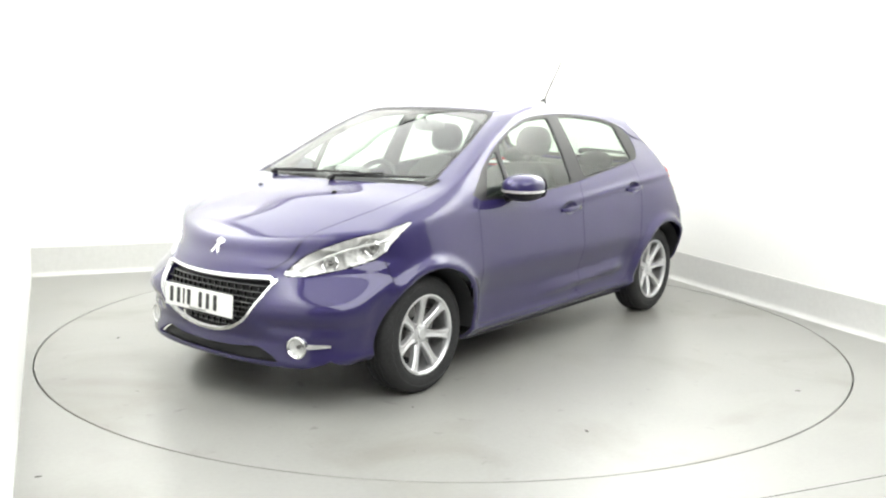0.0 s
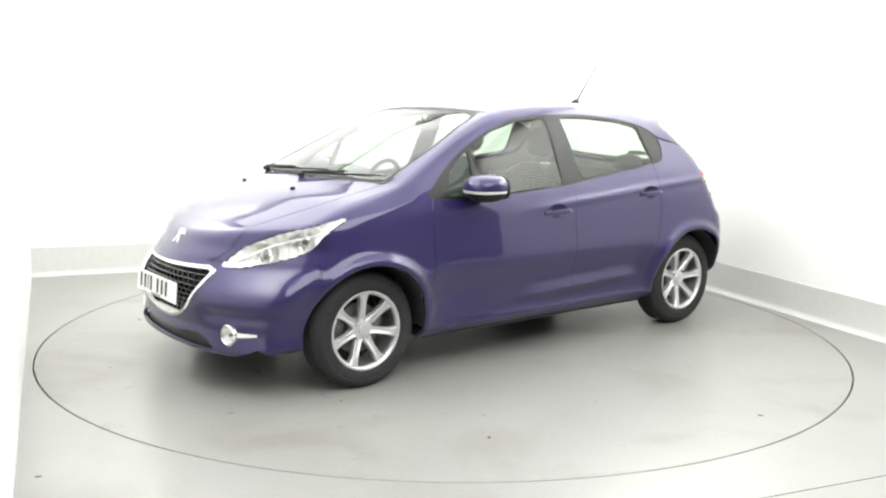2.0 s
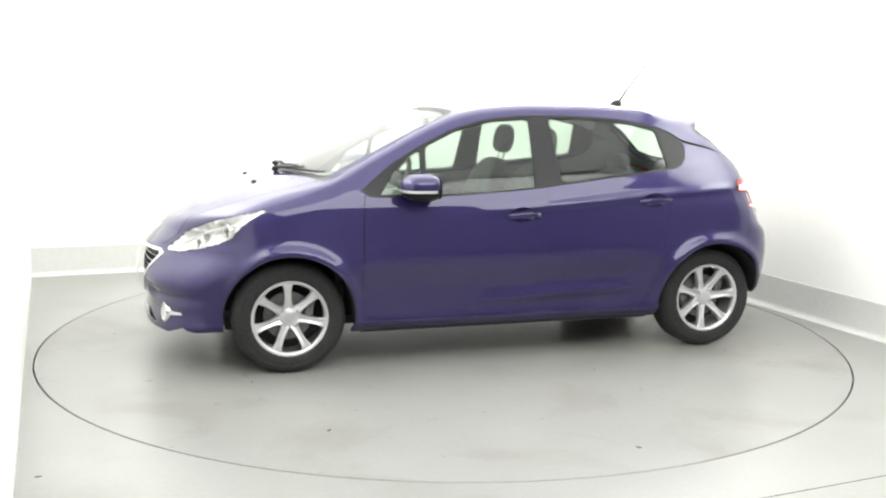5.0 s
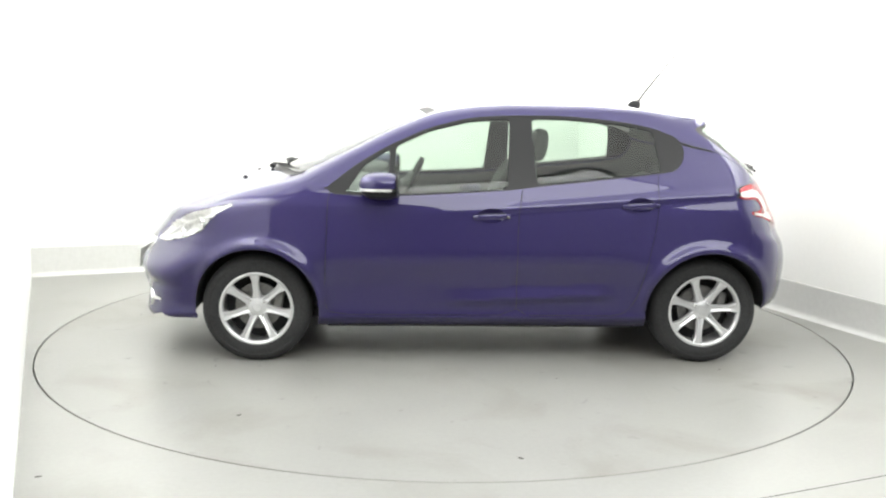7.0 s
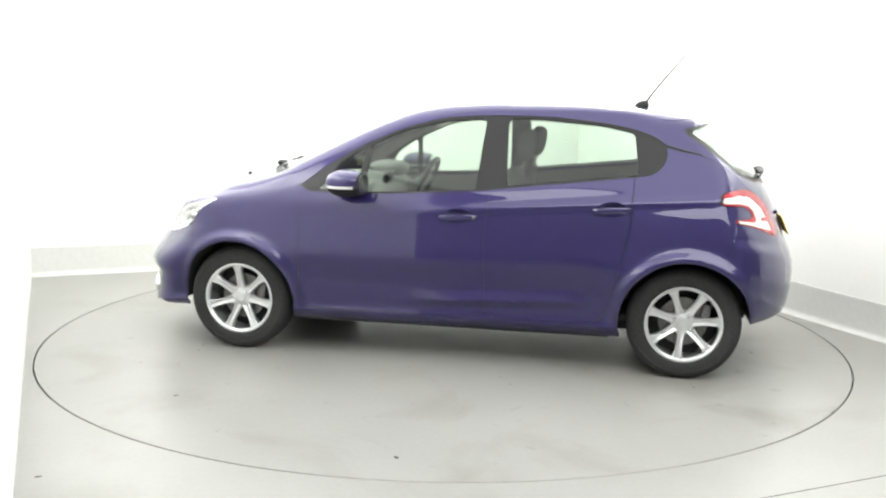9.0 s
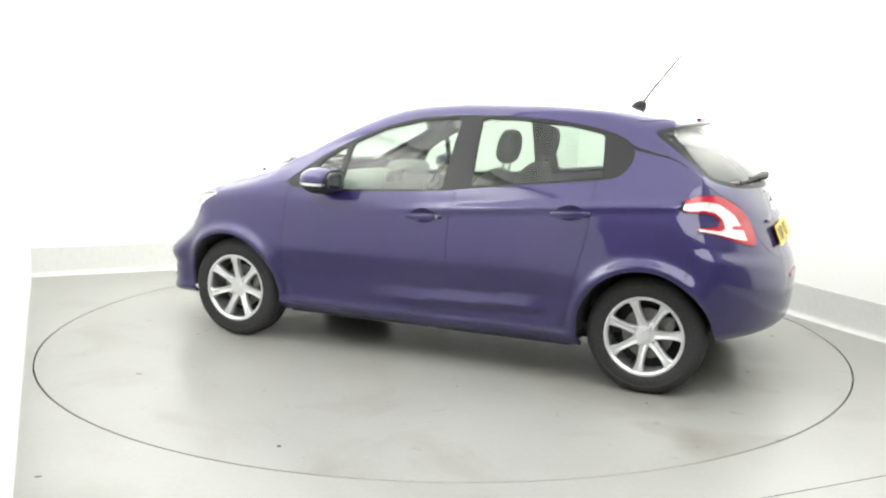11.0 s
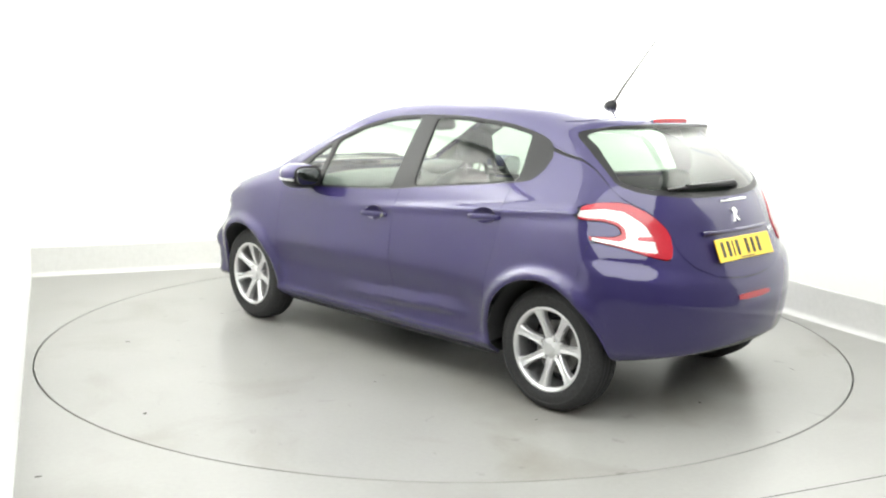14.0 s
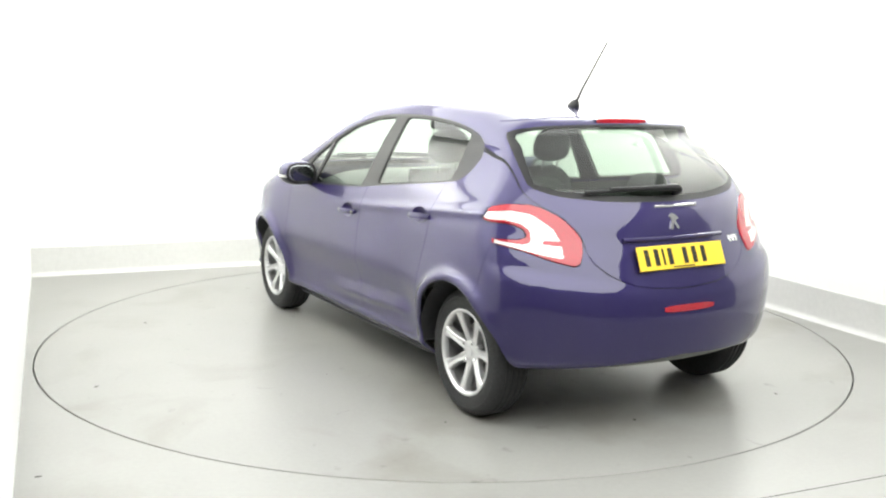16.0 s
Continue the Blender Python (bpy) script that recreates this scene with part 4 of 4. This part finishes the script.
        bm_blob(bm, (0.016, 0.012, 0.010), Matrix.Translation(p + n * 0.002), 12)
        part("washer_jet", bm, BLACK_TRIM, car)
    # windscreen wipers
    for y0, y1, z0, z1 in ((-0.40, 0.22, 1.050, 1.072), (0.12, 0.60, 1.052, 1.062)):
        wiper = new("wiper")
        wiper.parent = car
        pts = []
        for i in range(13):
            f = i / 12
            q, n = ahead_at(y0 + (y1 - y0) * f, z0 + (z1 - z0) * f)
            pts.append(q + n * 0.012)
        bm = bmesh.new()
        bm_tube(bm, pts, 0.0085, 8, taper=0.005)
        part("blade", bm, BLACK_TRIM, wiper)
        bm = bmesh.new()
        arm = []
        for i in range(9):
            f = i / 8
            q, n = ahead_at(y0 + (y1 - y0) * f * 0.55, z0 - 0.010 + 0.022 * f)
            arm.append(q + n * (0.026 - 0.004 * f))
        bm_tube(bm, arm, 0.009, 8, taper=0.006)
        part("arm", bm, BLACK_TRIM, wiper)
        q, n = ahead_at(y0, z0 - 0.012)
        bm = bmesh.new()
        bm_blob(bm, (0.022, 0.022, 0.016), Matrix.Translation(q + n * 0.014), 14)
        part("pivot_cap", bm, BLACK_TRIM, wiper)


def build_rear_details():
    p, n = behind_at(0, 0.795)
    tilt = math.degrees(math.asin(max(-1, min(1, n.z))))
    build_plate("rear_plate", pose(p.x - 0.010, 0, 0.795, -tilt, 0, -90), YELLOW_PLATE, "yellow rear number plate")
    p, n = behind_at(0, 0.945)
    build_badge(p, n, 0.075)
    # plate recess lip with lamps
    bm = bmesh.new()
    pts = []
    for i in range(13):
        y = -0.30 + 0.05 * i
        q, n = behind_at(y, 0.872)
        pts.append(q + n * 0.006)
    bm_tube(bm, pts, 0.010, 8)
    part("plate_lip", bm, PAINT, car)
    # high brake lamp in the spoiler
    rows = []
    bm = bmesh.new()
    for i in range(11):
        y = 0.155 * (-1 + i / 5)
        q, n = behind_at(y, 1.388)
        h = 0.012 * (1 - 0.3 * (y / 0.155) ** 6)
        rows.append([bm.verts.new(q + Vector((a, 0, b * h))) for a, b in ((0.02, 1.2), (-0.012, 1.0), (-0.016, 0.0), (-0.012, -1.0), (0.02, -1.2))])
    for a, b in zip(rows, rows[1:]):
        for k in range(4):
            bm.faces.new((a[k], a[k + 1], b[k + 1], b[k]))
    part("brake_lamp", bm, RED_LENS, car, "red high-level brake lamp")
    # red fog lamp low in the bumper
    bm = bmesh.new()
    rows = []
    for i in range(11):
        f = -1 + i / 5
        q, n = behind_at(0.150 * f, 0.570)
        h = 0.0165 * (1 - 0.45 * f**4)
        rows.append([bm.verts.new(q + Vector((a, 0, b * h))) for a, b in ((0.02, 1.1), (-0.005, 1.0), (-0.006, -0.8), (0.02, -1.0))])
    for a, b in zip(rows, rows[1:]):
        for k in range(3):
            bm.faces.new((a[k], a[k + 1], b[k + 1], b[k]))
    part("rear_fog_lamp", bm, RED_LENS, car, "red rear fog lamp")
    # rear wiper
    wiper = new("rear_wiper")
    wiper.parent = car
    pts, arm = [], []
    for i in range(13):
        f = i / 12
        q, n = behind_at(0.42 - 0.46 * f, 1.072 + 0.016 * f)
        pts.append(q + n * 0.014)
        q, n = behind_at(0.30 - 0.36 * f, 1.082 - 0.006 * f)
        arm.append(q + n * (0.020 + 0.012 * f))
    bm = bmesh.new()
    bm_tube(bm, pts, 0.008, 8)
    part("blade", bm, BLACK_TRIM, wiper)
    bm = bmesh.new()
    bm_tube(bm, arm, 0.008, 8, taper=0.017)
    part("arm", bm, BLACK_TRIM, wiper)
    q, n = behind_at(-0.07, 1.076)
    bm = bmesh.new()
    bm_blob(bm, (0.03, 0.030, 0.024), Matrix.Translation(q + n * 0.014), 16)
    part("pivot_cap", bm, BLACK_TRIM, wiper)
    # bright tailgate grip under the glass
    pts = []
    for i in range(9):
        q, n = behind_at(-0.13 + 0.0325 * i - 0.04, 1.012)
        pts.append(q + n * 0.003)
    bm = bmesh.new()
    bm_tube(bm, pts, 0.006, 8)
    part("tailgate_trim", bm, CHROME, car, "bright trim strip")
    # small bright model marks beside the plate
    for y in (-0.372, -0.400, -0.428):
        q, n = behind_at(y, 0.842)
        bm = bmesh.new()
        bm_box(bm, (0.018, 0.004, 0.030), Matrix.Translation(q + n * 0.001) @ n.to_track_quat("-Y", "Z").to_matrix().to_4x4(), 0.0012, 1)
        part("model_mark", bm, CHROME, car)
    # aerial
    aerial = new("aerial")
    aerial.parent = car
    q, n = above_at(-1.0, 0.0)
    bm = bmesh.new()
    bm_blob(bm, (0.045, 0.022, 0.034), Matrix.Translation(q + n * 0.004) @ pose(0, 0, 0, 0, 8, 0), 18, 2.0, lambda x, y, z: (x - 0.35 * max(z, 0) , y * (1 - 12 * max(z, 0)), z))
    part("foot", bm, BLACK_TRIM, aerial)
    bm = bmesh.new()
    bm_tube(bm, [q + Vector((-0.02, 0, 0.02)), q + Vector((-0.075, 0, 0.10)), q + Vector((-0.27, 0, 0.345))], 0.007, 8, taper=0.0045)
    part("whip", bm, BLACK_TRIM, aerial)


# ---- cabin ----
def build_cabin():
    skin = car_skin
    for tag in ("front_door", "rear_door"):
        for half in HALVES:
            sheet("door_card", skin, tag, GREY_PLASTIC, car, half, push=-0.05, label="charcoal plastic door lining")
    sheet("headlining", skin, "body", LINING, car, lambda c: (c[:, 0] > -1.40) & (c[:, 0] < 0.42) & (c[:, 2] > 1.29), push=-0.035, label="pale grey roof lining")
    sheet("side_lining", skin, "body", GREY_PLASTIC, car, lambda c: (c[:, 0] > -1.62) & (c[:, 0] < -0.85) & (c[:, 2] > 0.5) & (c[:, 2] < 1.29), push=-0.04)
    sheet("pillar_lining", skin, "body", GREY_PLASTIC, car, lambda c: (c[:, 0] > 0.2) & (c[:, 0] < 1.0) & (c[:, 2] > 1.0) & (c[:, 2] < 1.37), push=-0.03)
    sheet("tailgate_lining", skin, "tailgate", GREY_PLASTIC, car, push=-0.045)

    def seat(name, x, y, wide, rake):
        chair = new(name)
        chair.parent = car
        chair.matrix_basis = pose(x, y, 0)
        bm = bmesh.new()
        bm_blob(bm, (0.27, wide / 2, 0.085), pose(0.26, 0, 0.46, 0, -7, 0), 28, 3.2, lambda a, b, c: (a, b, c + 0.035 * (abs(b) / (wide / 2)) ** 3 * (1 if c > 0 else 0)))
        part("cushion", bm, FABRIC, chair)
        bm = bmesh.new()
        bm_blob(bm, (0.075, wide / 2, 0.335), pose(-0.005, 0, 0.765, 0, -rake, 0), 28, 3.2, lambda a, b, c: (a + 0.05 * (abs(b) / (wide / 2)) ** 3 * (1 if a > 0 else 0), b * (1 - 0.22 * max(0.0, c / 0.335) ** 2), c))
        part("backrest", bm, FABRIC, chair)
        return chair

    def headrest(chair, x, y, z, wide, high):
        bm = bmesh.new()
        bm_blob(bm, (0.05, wide / 2, high / 2), pose(x, y, z, 0, -10, 0), 24, 2.8, lambda a, b, c: (a, b * (1 - 0.15 * max(0.0, c / (high / 2))), c))
        part("headrest", bm, FABRIC, chair)
        for s in (1, -1):
            bm = bmesh.new()
            bm_tube(bm, [(x + 0.03, y + s * 0.055, z - high / 2 - 0.075), (x + 0.006, y + s * 0.055, z - high / 2 + 0.02)], 0.006, 8)
            part("headrest_post", bm, STEEL, chair)

    for s in (1, -1):
        chair = seat("front_seat", -0.20, s * 0.36, 0.50, 17)
        headrest(chair, -0.150, 0, 1.215, 0.255, 0.195)
    bench = new("rear_bench")
    bench.parent = car
    bench.matrix_basis = pose(-1.03, 0, 0)
    bm = bmesh.new()
    bm_blob(bm, (0.27, 0.63, 0.10), pose(0.24, 0, 0.46, 0, -6, 0), 32, 4)
    part("cushion", bm, FABRIC, bench)
    bm = bmesh.new()
    bm_blob(bm, (0.07, 0.62, 0.31), pose(-0.05, 0, 0.72, 0, -22, 0), 32, 4)
    part("backrest", bm, FABRIC, bench)
    for y in (0.34, -0.34):
        headrest(bench, -0.185, y, 1.055, 0.25, 0.12)
    # dashboard, cowl over the dials, wheel
    dash = new("dashboard")
    dash.parent = car
    bm = bmesh.new()
    bm_blob(bm, (0.26, 0.68, 0.20), pose(0.80, 0, 0.80), 36, 3.4, lambda x, y, z: (x - 0.10 * (abs(y) / 0.68) ** 2, y, z + 0.02 * x))
    part("top_pad", bm, GREY_PLASTIC, dash)
    bm = bmesh.new()
    bm_blob(bm, (0.13, 0.17, 0.055), pose(0.66, -0.36, 1.005), 24, 2.6)
    part("dial_hood", bm, GREY_PLASTIC, dash)
    bm = bmesh.new()
    bm_box(bm, (0.03, 0.20, 0.13), pose(0.575, 0.02, 0.955, 0, -18, 0), 0.012)
    part("screen_unit", bm, BLACK_GLOSS, dash)
    wheel = new("steering_wheel")
    wheel.parent = car
    wheel.matrix_basis = pose(0.40, -0.36, 0.925, 0, -26, 0)
    bm = bmesh.new()
    bm_tube(bm, [(0, 0.172 * math.cos(2 * math.pi * k / 40), 0.165 * math.sin(2 * math.pi * k / 40)) for k in range(40)], 0.0165, 10, True)
    part("rim", bm, BLACK_TRIM, wheel)
    bm = bmesh.new()
    bm_blob(bm, (0.03, 0.075, 0.06), pose(0.02, 0, 0), 20, 2.8)
    part("hub", bm, GREY_PLASTIC, wheel)
    for a in (0, 180, 270):
        bm = bmesh.new()
        c, s = math.cos(radians(a)), math.sin(radians(a))
        bm_tube(bm, [(0.02, 0.05 * c, 0.05 * s), (0.0, 0.165 * c, 0.16 * s)], 0.016, 8)
        part("spoke", bm, GREY_PLASTIC, wheel)
    bm = bmesh.new()
    bm_tube(bm, [(0.42, -0.36, 0.92), (0.72, -0.36, 0.78)], 0.04, 12)
    part("steering_column", bm, GREY_PLASTIC, car)
    # inside mirror
    bm = bmesh.new()
    bm_blob(bm, (0.018, 0.12, 0.036), pose(0.29, 0, 1.315, 0, 12, 0), 20, 3)
    bm_tube(bm, [(0.30, 0, 1.325), (0.338, 0, 1.368)], 0.010, 8)
    part("inside_mirror", bm, GREY_PLASTIC, car)
    # parcel shelf and cabin floor
    bm = bmesh.new()
    bm_box(bm, (0.42, 1.10, 0.03), pose(-1.40, 0, 0.94), 0.01)
    part("parcel_shelf", bm, GREY_PLASTIC, car)
    bm = bmesh.new()
    bm_box(bm, (2.4, 1.40, 0.04), pose(-0.35, 0, 0.30), 0.01)
    bm_box(bm, (0.05, 1.35, 0.62), pose(0.98, 0, 0.62), 0.01)
    part("cabin_floor", bm, DARK_GAP, car, smooth=False)


for side in (1, -1):
    build_mirror(side)
build_handles()
build_front_details()
build_rear_details()
build_cabin()


# ---- marks on the floor ----
def build_floor_marks():
    mark = material("dark_floor_scuff", (0.05, 0.045, 0.04), rough=0.8, grain=0.3, scale=200)
    rust = material("brown_floor_stain", (0.16, 0.12, 0.085), rough=0.7, grain=0.3, scale=90)

    def fleck(name, x, y, size, turn, mat, label, parent=None, flat=0.0008):
        bm = bmesh.new()
        n = 14
        rim = [bm.verts.new((size[0] * (0.8 + 0.3 * random.random()) * math.cos(2 * math.pi * k / n), size[1] * (0.8 + 0.3 * random.random()) * math.sin(2 * math.pi * k / n), 0)) for k in range(n)]
        top = bm.verts.new((0, 0, flat))
        for k in range(n):
            bm.faces.new((rim[k], rim[(k + 1) % n], top))
        ob = part(name, bm, mat, parent, label)
        ob.matrix_basis = pose(x, y, 0.0008, 0, 0, turn)
        return ob

    tagged(fleck("floor_scuff", -1.573, -2.452, (0.016, 0.007), 25, mark, "small dark scuff on the painted floor", None, 0.003), category="scuff")
    tagged(fleck("floor_stain", 0.285, -2.70, (0.045, 0.03), 10, rust, "brownish stain on the painted floor", None, 0.0012), category="stain")
    for k, (r, a) in enumerate(((2.06, -10), (1.55, 33), (1.95, 58), (2.2, 96), (1.2, 118), (1.75, 150), (1.9, 178), (2.12, 204), (1.6, 236), (2.25, 262), (1.35, 285), (2.02, 318))):
        size = 0.006 + 0.010 * random.random()
        fleck("dirt_fleck", r * math.cos(radians(a)), r * math.sin(radians(a)), (size, size * 0.6), a * 7, mark, "", turntable)


build_floor_marks()


# ---- what turns: the deck and the car on it, together ----
HEADING = [(0.0, 231.73), (0.5, 228.61), (1.0, 225.22), (1.5, 221.72), (2.0, 218.18), (2.5, 214.65), (3.0, 211.09), (3.5, 207.55), (4.0, 203.98), (4.5, 200.45), (5.0, 196.92), (5.5, 193.38),
           (6.0, 189.84), (6.5, 186.29), (7.0, 182.74), (7.5, 179.24), (8.0, 175.82), (8.5, 172.46), (9.0, 169.11), (9.5, 165.74), (10.0, 162.36), (10.5, 158.97), (11.0, 155.56), (11.5, 152.13),
           (12.0, 148.69), (12.5, 145.23), (13.0, 141.72), (13.5, 138.22), (14.0, 134.67), (14.5, 131.20), (15.0, 127.67), (15.5, 124.13), (16.0, 120.54)]
CAR_ON_DECK = pose(-0.184, -0.059, 0)


def motions():
    walk(turntable, [(t, pose(0, 0, 0, 0, 0, a)) for t, a in HEADING])
    walk(car, [(t, pose(0, 0, 0, 0, 0, a) @ CAR_ON_DECK) for t, a in HEADING])


motions()
